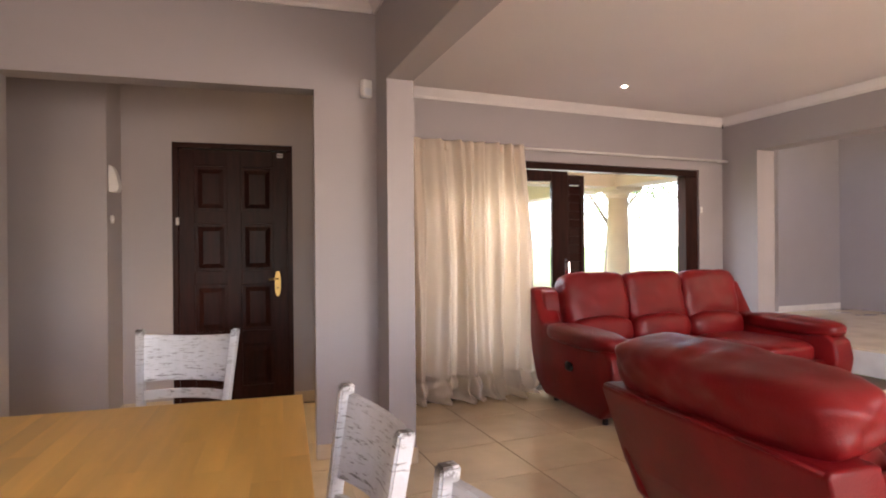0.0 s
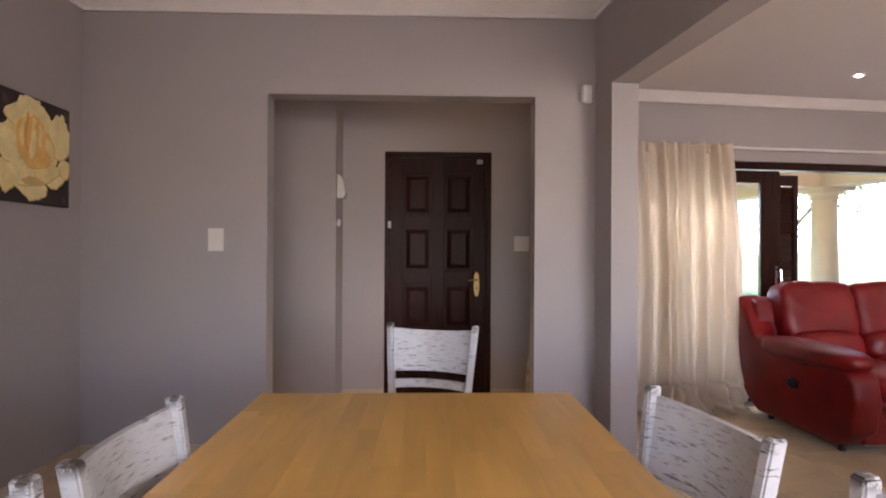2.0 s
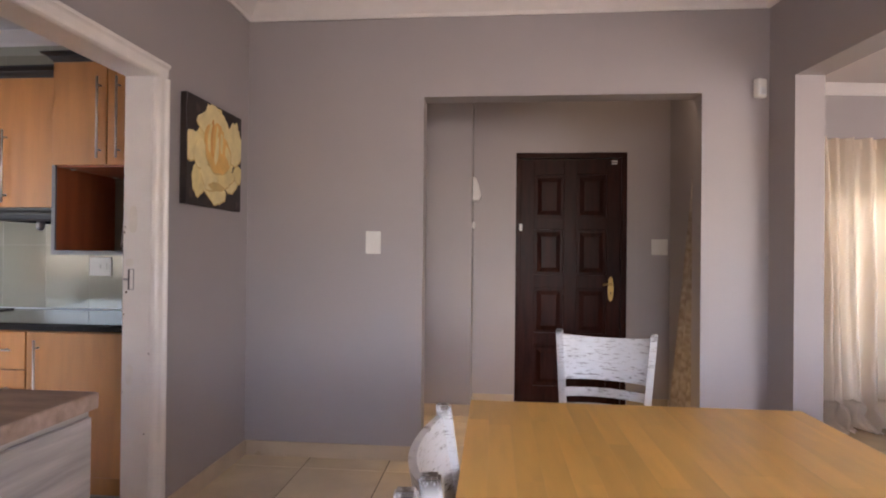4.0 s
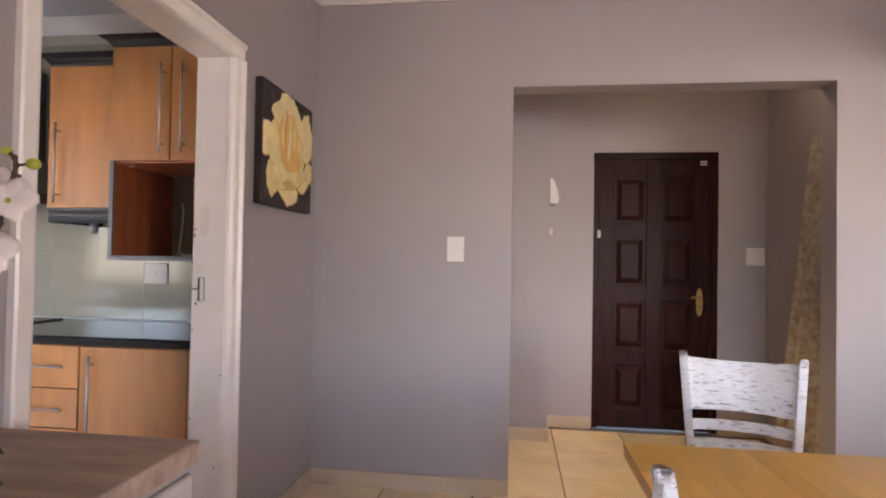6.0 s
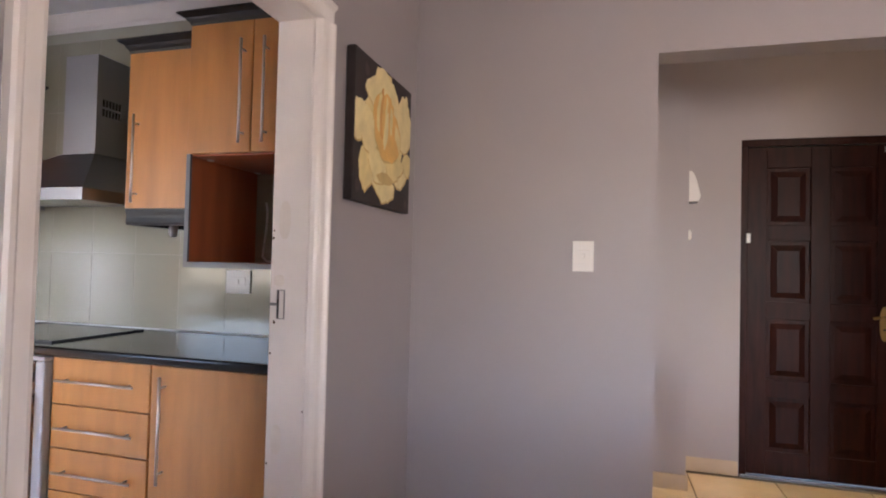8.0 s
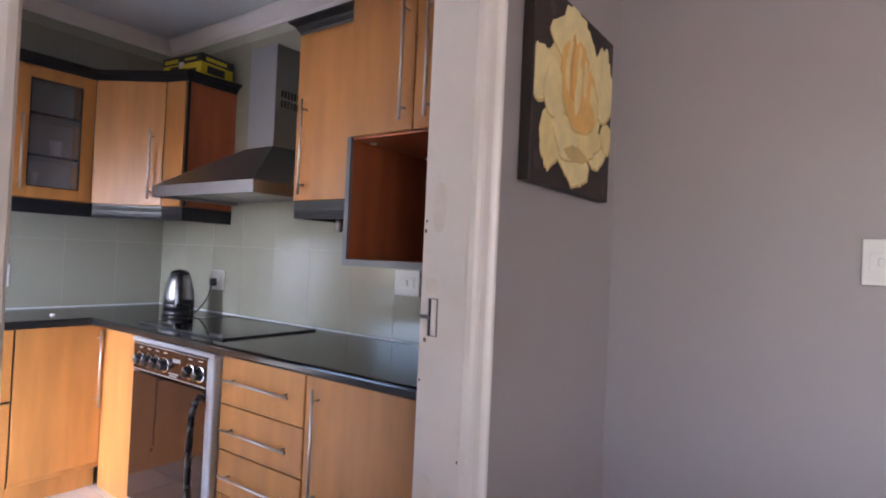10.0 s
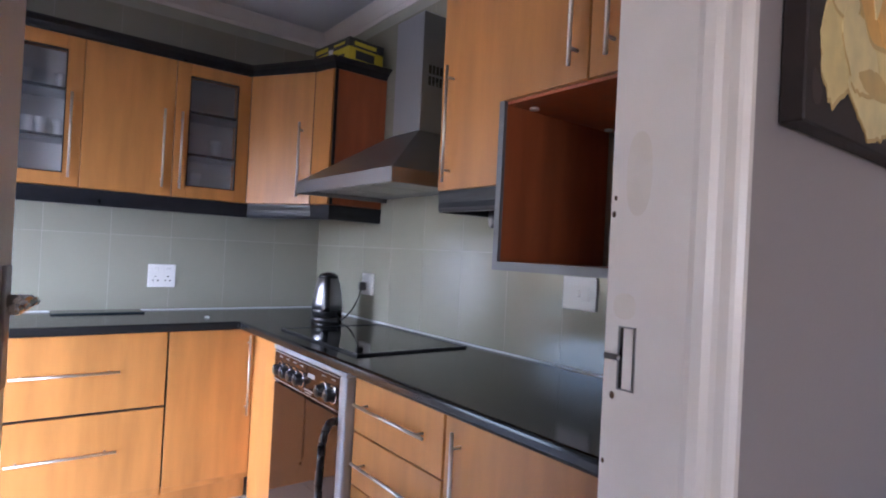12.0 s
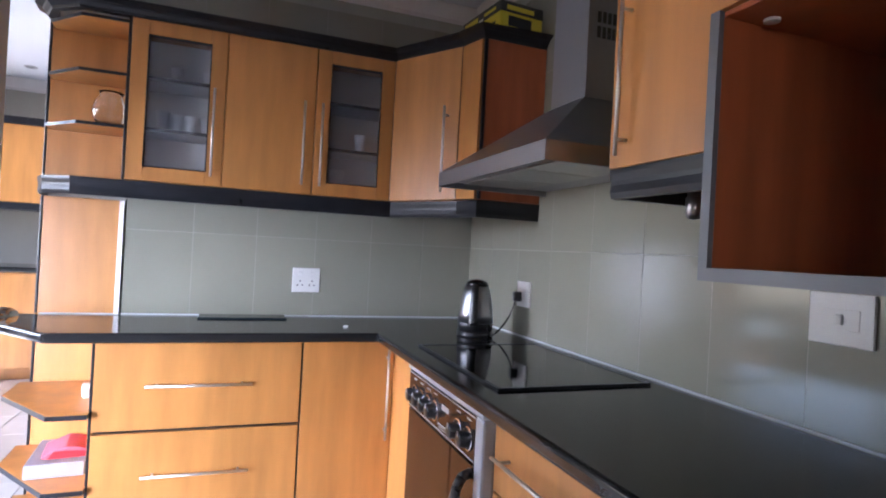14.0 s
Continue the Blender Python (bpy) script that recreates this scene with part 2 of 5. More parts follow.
SPOT = glow("spot_glow", (1.0, 0.86, 0.66), 22)
INK = material("grey_ink", (0.45, 0.43, 0.42), 0.5, bump=0)
FILTER = material("filter_mesh", (0.50, 0.50, 0.48), 0.35, 0.8, var=0.1, bump=0.2, bump_scale=400)

# ---- mesh helpers ----
LIV = LIV_AT
BEAM = pose(1.539, 3.23, 0, 0, 0, 5.5)


def box(bm, x0, x1, y0, y1, z0, z1, r=0.0, seg=2):
    vs = [bm.verts.new((x, y, z)) for x in (x0, x1) for y in (y0, y1) for z in (z0, z1)]
    fs = [bm.faces.new([vs[i] for i in q]) for q in ((0, 1, 3, 2), (4, 6, 7, 5), (0, 4, 5, 1), (2, 3, 7, 6), (0, 2, 6, 4), (1, 5, 7, 3))]
    if r:
        es = {e for f in fs for e in f.edges}
        bmesh.ops.bevel(bm, geom=list(es), offset=r, segments=seg, profile=0.5, affect="EDGES")
    return bm


def prism(bm, pts, a, b, axis="z", r=0.0, seg=2):
    """A polygon pulled along an axis; pts are the two other coordinates in order."""
    def at(p, h):
        return {"z": (p[0], p[1], h), "y": (p[0], h, p[1]), "x": (h, p[0], p[1])}[axis]
    lo = [bm.verts.new(at(p, a)) for p in pts]
    hi = [bm.verts.new(at(p, b)) for p in pts]
    fs = [bm.faces.new(lo[::-1]), bm.faces.new(hi)]
    for i in range(len(pts)):
        j = (i + 1) % len(pts)
        fs.append(bm.faces.new((lo[i], lo[j], hi[j], hi[i])))
    bmesh.ops.recalc_face_normals(bm, faces=fs)
    if r:
        es = {e for f in fs for e in f.edges}
        bmesh.ops.bevel(bm, geom=list(es), offset=r, segments=seg, profile=0.5, affect="EDGES")
    return bm


def rod(bm, p0, p1, r0, r1=None, n=10):
    p0, p1 = Vector(p0), Vector(p1)
    q = (p1 - p0).to_track_quat("Z", "Y")
    r1 = r0 if r1 is None else r1
    rings = []
    for p, r in ((p0, r0), (p1, r1)):
        rings.append([bm.verts.new(p + q @ Vector((r * math.cos(k * 2 * math.pi / n), r * math.sin(k * 2 * math.pi / n), 0))) for k in range(n)])
    for k in range(n):
        bm.faces.new((rings[0][k], rings[0][(k + 1) % n], rings[1][(k + 1) % n], rings[1][k]))
    bm.faces.new(rings[0][::-1])
    bm.faces.new(rings[1])
    return bm


def pipe(bm, pts, r, n=8):
    for a, b in zip(pts, pts[1:]):
        rod(bm, a, b, r, r, n)
    return bm


def lathe(bm, prof, n=24, c=(0, 0, 0)):
    rings = [[bm.verts.new((c[0] + r * math.cos(k * 2 * math.pi / n), c[1] + r * math.sin(k * 2 * math.pi / n), c[2] + z)) for k in range(n)] for r, z in prof]
    for a, b in zip(rings, rings[1:]):
        for k in range(n):
            bm.faces.new((a[k], a[(k + 1) % n], b[(k + 1) % n], b[k]))
    bm.faces.new(rings[0][::-1])
    bm.faces.new(rings[-1])
    return bm


def puff(bm, c, s, n=5.0, cuts=9, wrinkle=0.0, seed=0.0):
    """A stuffed cushion: a rounded block with creases; c is its centre, s its half sizes."""
    vs = {}
    def vert(p):
        k = tuple(round(x, 5) for x in p)
        if k not in vs:
            l = sum(abs(x) ** n for x in p) ** (1 / n)
            q = Vector([p[i] / l * s[i] for i in range(3)])
            if wrinkle:
                w = noise.noise(Vector((q.x * 7 + seed, q.y * 7, q.z * 11 + seed))) + 0.6 * noise.noise(Vector((q.x * 19, q.y * 15 + seed, q.z * 21)))
                q += q.normalized() * w * wrinkle
            vs[k] = bm.verts.new(q + Vector(c))
        return vs[k]
    g = [2 * i / cuts - 1 for i in range(cuts + 1)]
    for ax in range(3):
        for side in (-1, 1):
            for i in range(cuts):
                for j in range(cuts):
                    quad = []
                    for a, b in ((i, j), (i + 1, j), (i + 1, j + 1), (i, j + 1)):
                        p = [0, 0, 0]
                        p[ax], p[(ax + 1) % 3], p[(ax + 2) % 3] = side, g[a], g[b]
                        quad.append(vert(p))
                    bm.faces.new(quad if side > 0 else quad[::-1])
    return bm


def mesh_of(bm, name, mat, smooth=False):
    me = bpy.data.meshes.new(name)
    bm.normal_update()
    bm.to_mesh(me)
    bm.free()
    me.materials.append(mat)
    if smooth:
        for p in me.polygons:
            p.use_smooth = True
    return me


def part(name, bm, mat, parent, label="", smooth=False, m=None):
    ob = new(name, mesh_of(bm, name, mat, smooth))
    ob.parent = parent
    if m is not None:
        ob.matrix_basis = m
    return tagged(ob, label)


def thing(name, m, label, category, group=""):
    ob = new(name)
    ob.empty_display_size = 0.1
    ob.matrix_basis = m
    return tagged(ob, label, category, group)


def solid(name, bm, mat, label="", category="", group="", kind="", m=None, smooth=False):
    ob = new(name, mesh_of(bm, name, mat, smooth))
    if m is not None:
        ob.matrix_basis = m
    return tagged(ob, label, category, group, kind)


def structure(name, boxes, mat, label, m=None, category="wall"):
    bm = bmesh.new()
    for b in boxes:
        box(bm, *b)
    return solid(name, bm, mat, label, category, kind="structure", m=m)


I4 = Matrix.Identity(4)
N = bmesh.new

# ---- the setting ----
H = 2.82
structure("wall_north_dining", [(-1.63, -0.511, 3.47, 3.62, 0, H), (1.137, 1.56, 3.47, 3.62, 0, H), (-0.511, 1.137, 3.47, 3.62, 2.236, H)], PAINT, "smooth grey-lilac painted wall with a wide opening to the hall")
structure("wall_west_dining", [(-1.78, -1.63, 0.12, 1.50, 0, H), (-1.78, -1.63, 2.57, 3.62, 0, H), (-1.78, -1.63, 1.50, 2.57, 2.155, H)], PAINT, "smooth grey-lilac painted wall with the kitchen doorway")
# Unseen corner cut out of the dining room to let light into the kitchen.
structure("wall_courtyard", [(-1.63, -0.68, 0.05, 0.2, 0, H), (-0.83, -0.68, -2.8, 0.05, 0, H)], PAINT, "painted wall stepped in round an assumed, unseen light court")
structure("wall_kitchen_east", [(-1.78, -1.63, -1.4, -0.72, 0, 2.78), (-1.78, -1.63, -0.72, 0.12, 2.1, 2.78)], KPAINT, "kitchen wall with an assumed opening for light, unseen")
structure("wall_south_dining", [(-0.83, -0.5, -2.95, -2.8, 0, H), (1.1, 2.6, -2.95, -2.8, 0, H), (-0.5, 1.1, -2.95, -2.8, 0, 0.9), (-0.5, 1.1, -2.95, -2.8, 2.1, H), (2.6, 5.9, -2.95, -2.8, 0, 0.8), (2.6, 5.9, -2.95, -2.8, 2.2, H), (5.5, 6.2, -2.95, -2.8, 0.8, 2.2), (2.6, 2.9, -2.95, -2.8, 0.8, 2.2)], PAINT, "plain painted wall with two windows")
structure("ceiling_dining", [(-1.83, 2.4, 0.05, 3.62, H, H + 0.1), (-0.83, 2.4, -2.95, 0.05, H, H + 0.1)], CEIL, "off-white painted dining ceiling", category="ceiling")
bm = N()
box(bm, 0, 0.163, 0, 0.26, 0, H)
box(bm, 0, 0.163, -6.1, 0, 2.262, H)
solid("wall_pier_and_beam", bm, PAINT, "grey painted pier carrying a deep ceiling beam", "wall", kind="structure", m=BEAM)
# hall
structure("wall_hall_west", [(-1.15, -1.0, 3.62, 4.62, 0, 2.75), (-1.0, -0.25, 4.47, 4.99, 0, 2.75)], PAINT, "painted hall wall with a projecting pier")
structure("wall_hall_north", [(-0.25, 0.107, 4.84, 4.99, 0, 2.75), (1.025, 1.52, 4.84, 4.99, 0, 2.75), (0.107, 1.025, 4.84, 4.99, 2.13, 2.75)], PAINT, "painted hall wall around the front door")
structure("wall_hall_east", [(1.37, 1.52, 3.62, 4.84, 0, 2.75)], PAINT, "painted hall side wall")
structure("ceiling_hall", [(-1.15, 1.52, 3.62, 4.99, 2.75, 2.85)], CEIL, "off-white hall ceiling", category="ceiling")
# living room, turned a little against the dining room
structure("wall_north_living", [(-1.54, -1.0, 0, 0.22, 0, 2.62), (2.09, 2.66, 0, 0.22, 0, 2.62), (-1.0, 2.09, 0, 0.22, 2.065, 2.62)], PAINT, "grey painted wall with a wide patio door", LIV)
structure("wall_west_living", [(-1.62, -1.56, -1.25, 0, 0, 2.62)], PAINT, "grey painted wall behind the curtain", LIV)
structure("wall_east_living", [(2.42, 2.66, -0.42, 0, 0, 2.62), (2.42, 2.66, -8.0, -0.42, 2.235, 2.62), (2.42, 2.66, -8.0, -5.2, 0, 2.235)], PAINT, "grey painted wall with a wide opening to a raised room", LIV)
bm = N()
prism(bm, [tuple((m @ Vector(p)).xy) for m, p in ((BEAM, (0.08, 0.2, 0)), (BEAM, (0.08, -6.1, 0)), (LIV, (2.66, -8.2, 0)), (LIV, (2.66, 0.22, 0)), (LIV, (-1.5, 0.22, 0)))], 2.62, 2.72)
solid("ceiling_living", bm, CEIL, "off-white living room ceiling", "ceiling", kind="structure")
bm = N()
prism(bm, [(2.66, 0.0), (2.66, 0.2), (5.2, 1.75), (6.9, 1.75), (6.9, 1.55), (5.3, 1.55)], 0, 3.15)
box(bm, 6.7, 6.9, -6, 1.55, 0, 3.15)
box(bm, 2.66, 6.9, -6.2, -6.0, 0, 3.15)
solid("wall_annex", bm, PAINT, "grey painted walls of the raised room", "wall", kind="structure", m=LIV)
structure("ceiling_annex", [(2.66, 6.9, -6.2, 1.75, 3.15, 3.25)], CEIL, "white ceiling of the raised room", LIV, "ceiling")
structure("floor_annex_step", [(3.2, 6.9, -6.2, 1.75, 0, 0.25)], TILE, "tiled raised floor with a pale riser", LIV, "floor")
# kitchen
structure("wall_north_kitchen", [(-8.05, -1.78, 3.362, 3.62, 0, 2.78)], KPAINT, "kitchen wall above the tiles")
structure("wall_west_kitchen", [(-4.79, -4.652, 1.28, 3.362, 0, 2.78)], KPAINT, "short kitchen partition wall")
# Wall out of view; its opening is assumed, cut for the lamp.
structure("wall_south_kitchen", [(-4.7, -4.4, -1.55, -1.4, 0, 2.78), (-4.4, -3.5, -1.55, -1.4, 2.1, 2.78), (-3.5, -1.63, -1.55, -1.4, 0, 2.78)], KPAINT, "plain kitchen wall with an assumed opening for light, unseen")
# Unseen slab added outside so no direct sun enters the kitchen opening.
structure("porch_roof", [(-5.4, -2.4, -4.2, -1.555, 2.3, 2.42)], KPAINT, "plain unseen slab added to keep sun out of the opening", category="roof")
structure("wall_south_scullery", [(-8.05, -7.1, -1.55, -1.4, 0, 2.78), (-7.1, -5.3, -1.55, -1.4, 0, 0.9), (-7.1, -5.3, -1.55, -1.4, 2.3, 2.78), (-5.3, -4.7, -1.55, -1.4, 0, 2.78)], KPAINT, "scullery wall with a window")
structure("wall_far_kitchen", [(-8.05, -7.9, -1.4, 3.362, 0, 2.78)], KPAINT, "far kitchen wall")
structure("ceiling_kitchen", [(-8.05, -1.78, -1.55, 3.62, 2.64, 2.74)], KCEIL, "pale painted kitchen ceiling", category="ceiling")


def cornice(name, runs, mat, m=None):
    """A coved moulding: runs of (start, end, inward normal), at a height z of its lower edge and a size."""
    bm = N()
    for (ax, ay), (bx, by), (nx, ny), z, s in runs:
        prof = [(0, 0), (0.014, 0), (0.02, 0.02), (0.32 * s, 0.28 * s), (0.68 * s, 0.66 * s), (0.92 * s, 0.9 * s), (s, 0.93 * s), (s, s), (0, s)]
        ra = [bm.verts.new((ax + nx * d, ay + ny * d, z + h)) for d, h in prof]
        rb = [bm.verts.new((bx + nx * d, by + ny * d, z + h)) for d, h in prof]
        fs = [bm.faces.new((ra[i], ra[(i + 1) % 9], rb[(i + 1) % 9], rb[i])) for i in range(9)] + [bm.faces.new(ra), bm.faces.new(rb[::-1])]
        bmesh.ops.recalc_face_normals(bm, faces=fs)
    return solid(name, bm, mat, "white plaster coved cornice", "cornice", kind="structure", m=m)


cornice("trim_cornice_dining", [((-1.628, 3.468), (1.49, 3.468), (0, -1), H - 0.095, 0.093), ((-1.628, 0.2), (-1.628, 3.468), (1, 0), H - 0.095, 0.093)], CORNICE)
cornice("trim_cornice_beam", [((-0.002, -6.0), (-0.002, 0.25), (-1, 0), H - 0.095, 0.093)], CORNICE, BEAM)
cornice("trim_cornice_living", [((-1.5, -0.002), (2.418, -0.002), (0, -1), 2.54, 0.078), ((2.418, -7.9), (2.418, -0.002), (-1, 0), 2.54, 0.078)], CORNICE, LIV)
cornice("trim_cornice_kitchen", [((-4.65, 3.36), (-1.79, 3.36), (0, -1), 2.56, 0.08), ((-4.65, 1.28), (-4.65, 3.36), (1, 0), 2.56, 0.08), ((-7.9, 3.36), (-7.9, -1.4), (1, 0), 2.54, 0.1)], CORNICE)
cornice("trim_cornice_annex", [((4.6, 1.548), (6.698, 1.548), (0, -1), 3.03, 0.118), ((6.698, -6), (6.698, 1.548), (-1, 0), 3.03, 0.118)], CORNICE, LIV)

bm = N()
for b in ((-1.616, -0.511, 3.458, 3.468, 0, 0.09), (1.137, 1.49, 3.458, 3.468, 0, 0.09), (-1.628, -1.617, 2.58, 3.468, 0, 0.09), (-1.628, -1.617, 0.2, 1.485, 0, 0.09), (-0.25, 0.10, 4.828, 4.838, 0, 0.09), (1.03, 1.36, 4.828, 4.838, 0, 0.09), (-0.998, -0.248, 4.458, 4.468, 0, 0.09), (-0.248, -0.238, 4.458, 4.828, 0, 0.09), (1.358, 1.368, 3.63, 4.828, 0, 0.09)):
    box(bm, *b)
solid("baseboard_dining", bm, SKIRT, "beige ceramic tile skirting", "skirting", kind="structure")
bm = N()
box(bm, -0.01, 0.173, -0.01, 0.0, 0, 0.095)
box(bm, -0.012, -0.001, 0, 0.23, 0, 0.095)
box(bm, 0.164, 0.174, 0, 0.23, 0, 0.095)
solid("baseboard_pier", bm, SKIRT, "beige tile skirting round the pier", "skirting", kind="structure", m=BEAM)
bm = N()
box(bm, 3.188, 3.199, -6, 0.35, 0.0, 0.235)
box(bm, 4.9, 6.69, 1.536, 1.548, 0.25, 0.34)
solid("baseboard_annex", bm, material("riser_paint", (0.66, 0.63, 0.6), 0.5), "white painted step riser", "skirting", kind="structure", m=LIV)

# floors: a slab of grout with the tiles on it, tiles added at the end of the file
floor = structure("floor", [(-1.70, 1.66, -2.95, 4.99, -0.12, -0.006)], GROUT, "beige glazed floor tiles with dark joints", category="floor")
floor_living = structure("floor_living", [(-2.6, 3.19, -8.2, 0.22, -0.12, -0.0065)], GROUT, "beige glazed floor tiles with dark joints", LIV, "floor")
floor_kitchen = structure("floor_kitchen", [(-8.05, -1.70, -1.55, 3.62, -0.12, -0.006)], GROUT, "pale kitchen floor tiles", category="floor")

# ---- doors and windows ----
# kitchen door frame: pressed steel, painted
door_frame = thing("door_frame", pose(-1.705, 2.035, 0), "cream enamelled steel door frame with chipped paint", "door frame")


def jamb_profile():
    """Section of the pressed frame: how far along the wall's thickness, how far into the wall."""
    return [(-0.082, 0.0), (-0.085, 0.006), (-0.085, 0.064), (-0.078, 0.07), (0.08, 0.072), (0.093, 0.072), (0.098, 0.066), (0.097, 0.056), (0.089, 0.050), (0.085, 0.044), (0.085, 0.016), (0.081, 0.006), (0.072, 0.0), (0.058, -0.003), (0.048, 0.0)]


for sgn, y in ((1, 2.50), (-1, 1.57)):
    bm = N()
    prism(bm, [(dx, y - 2.035 + sgn * dy) for dx, dy in jamb_profile()], 0, 2.085)
    part("jamb", bm, FRAMEPAINT, door_frame)
bm = N()
prism(bm, [(dx, 2.085 + dy) for dx, dy in jamb_profile()], 1.498 - 2.035, 2.572 - 2.035, "y")
part("head", bm, FRAMEPAINT, door_frame)
bm = N()
for b in ((-0.0565, -0.0535, 1.094, 1.19), (-0.0305, -0.0275, 1.094, 1.19), (-0.0535, -0.0305, 1.094, 1.0965), (-0.0535, -0.0305, 1.1875, 1.19)):
    box(bm, b[0], b[1], 0.4625, 0.4662, b[2], b[3])
strike = part("strike_plate", bm, STEEL, door_frame, "worn steel strike plate")
bm = N()
box(bm, -0.0535, -0.049, 0.4632, 0.4662, 1.0965, 1.1875)
part("strike_hole", bm, BLACKPLASTIC, strike)
bm = N()
box(bm, -0.078, -0.05, 0.456, 0.463, 1.138, 1.147, 0.002, 1)
part("strike_tongue", bm, STEEL, strike)
chips = ((-0.065, 1.083, 0.006), (0.05, 0.80, 0.005), (0.062, 0.36, 0.006), (-0.076, 0.98, 0.004), (-0.077, 0.62, 0.004), (-0.076, 1.36, 0.005), (-0.074, 1.385, 0.004), (0.03, 0.43, 0.004))
bm = N()
for dx, z, r in chips:
    puff(bm, (dx, 0.465, z), (r * 0.7, 0.0015, r), 2, 4)
part("paint_chip", bm, RUST, door_frame, "brown chips in the paint")
bm = N()
for dx, z, w, h in ((-0.035, 1.42, 0.022, 0.065), (-0.05, 1.22, 0.02, 0.02), (-0.045, 0.70, 0.02, 0.05)):
    puff(bm, (dx, 0.4652, z), (w, 0.0008, h), 2.4, 6)
part("filler_patch", bm, PUTTY, door_frame, "yellowed filler patches under the paint")

# kitchen door leaf, standing open into the kitchen
leaf = thing("interior_door", pose(-1.79, 1.575, 0, 0, 0, 168), "white painted flush door standing open", "door")
bm = N()
box(bm, 0, 0.828, -0.02, 0.02, 0.012, 2.07, 0.003)
part("panel", bm, FRAMEPAINT, leaf)
for s in (-1, 1):
    bm = N()
    box(bm, 0.757, 0.797, *sorted((s * 0.02, s * 0.028)), 1.0, 1.225, 0.002)
    plate = part("handle_plate", bm, STEEL, leaf, "worn chrome handle plate")
    bm = N()
    rod(bm, (0.777, s * 0.026, 1.16), (0.777, s * 0.066, 1.16), 0.012, 0.012)
    pipe(bm, [(0.784, s * 0.066, 1.16), (0.735, s * 0.068, 1.163), (0.68, s * 0.062, 1.155), (0.66, s * 0.06, 1.157)], 0.010)
    part("lever", bm, CHROME, plate, smooth=True)

# front door
front = thing("front_door", pose(0.566, 4.9, 0), "dark stained six-panel wooden front door, closed", "door")
bm = N()
for b in ((-0.463, -0.415, -0.05, 0.06, 0, 2.086), (0.415, 0.463, -0.05, 0.06, 0, 2.086), (-0.463, 0.463, -0.05, 0.06, 2.086, 2.135)):
    box(bm, *b, 0.004, 1)
part("frame", bm, DARKWOOD, front)
bm = N()
for x0, x1 in ((-0.417, -0.30), (-0.055, 0.055), (0.30, 0.417)):
    box(bm, x0, x1, -0.022, 0.022, 0.012, 2.084, 0.003, 1)
for z0, z1 in ((0.012, 0.16), (0.50, 0.61), (0.99, 1.10), (1.485, 1.585), (1.95, 2.084)):
    for x0, x1 in ((-0.302, -0.053), (0.053, 0.302)):
        box(bm, x0, x1, -0.0205, 0.0205, z0, z1, 0.003, 1)
part("stiles_and_rails", bm, DARKWOOD, front)
for z0, z1 in ((0.16, 0.50), (0.61, 0.99), (1.10, 1.485), (1.585, 1.95)):
    for x0, x1 in ((-0.30, -0.055), (0.055, 0.30)):
        bm = N()
        box(bm, x0, x1, -0.008, 0.008, z0, z1)
        vs = [bm.verts.new((x, y, z)) for y, g in ((-0.008, 0.025), (-0.02, 0.06)) for x, z in ((x0 + g, z0 + g), (x1 - g, z0 + g), (x1 - g, z1 - g), (x0 + g, z1 - g))]
        for i in range(4):
            bm.faces.new((vs[i], vs[(i + 1) % 4], vs[4 + (i + 1) % 4], vs[4 + i]))
        bm.faces.new(vs[4:])
        part("panel", bm, DARKWOOD, front)
bm = N()
prism(bm, [(0.336 + 0.024 * math.cos(a) * (1 if abs(math.sin(a)) < 0.8 else 1), 0.99 + 0.105 * math.copysign(abs(math.sin(a)) ** 0.8, math.sin(a))) for a in [k * math.pi / 10 for k in range(20)]], -0.03, -0.022, "y")
plate = part("handle_plate", bm, BRASS, front, "oval brass handle plate")
bm = N()
pipe(bm, [(0.336, -0.028, 1.03), (0.336, -0.065, 1.03), (0.30, -0.068, 1.03), (0.265, -0.066, 1.024)], 0.009)
part("lever", bm, BRASS, plate, smooth=True)
bm = N()
rod(bm, (0.336, -0.032, 0.955), (0.336, -0.029, 0.955), 0.007)
part("keyhole", bm, BLACKPLASTIC, plate)
for z in (2.035, 2.055):
    bm = N()
    box(bm, 0.335, 0.385, -0.03, -0.022, z, z + 0.012, 0.002, 1)
    part("door_contact", bm, WHITEPLASTIC, front, "small white alarm contact")
bm = N()
box(bm, -0.43, -0.405, -0.075, -0.06, 1.47, 1.53, 0.003, 1)
part("alarm_contact", bm, WHITEPLASTIC, front, "small white alarm contact")
bm = N()
box(bm, -0.45, 0.45, -0.075, -0.055, 0, 0.012)
part("threshold", bm, STEEL, front)

# patio doors
patio = thing("patio_door", LIV, "dark stained timber patio door, partly slid open", "door")
for nm, b in (("head", (-0.99, 2.088, 0.02, 0.14, 2.0, 2.064)), ("jamb", (1.925, 2.088, 0.02, 0.14, 0.02, 2.0)), ("jamb", (-0.99, -0.9, 0.02, 0.14, 0.02, 2.0)), ("track", (-0.99, 2.088, 0.0, 0.16, 0, 0.022))):
    bm = N()
    box(bm, *b, 0.004, 1)
    part(nm, bm, DARKWOOD, patio)
sash = new("sliding_sash")
sash.parent = patio
for nm, b in (("stile", (0.297, 0.475, 0.03, 0.075, 0.03, 1.99)), ("stile", (-0.9, -0.77, 0.03, 0.075, 0.03, 1.99)), ("top_rail", (-0.77, 0.297, 0.031, 0.074, 1.885, 1.99)), ("bottom_rail", (-0.77, 0.297, 0.031, 0.074, 0.03, 0.30))):
    bm = N()
    box(bm, *b, 0.004, 1)
    part(nm, bm, DARKWOOD, sash)
bm = N()
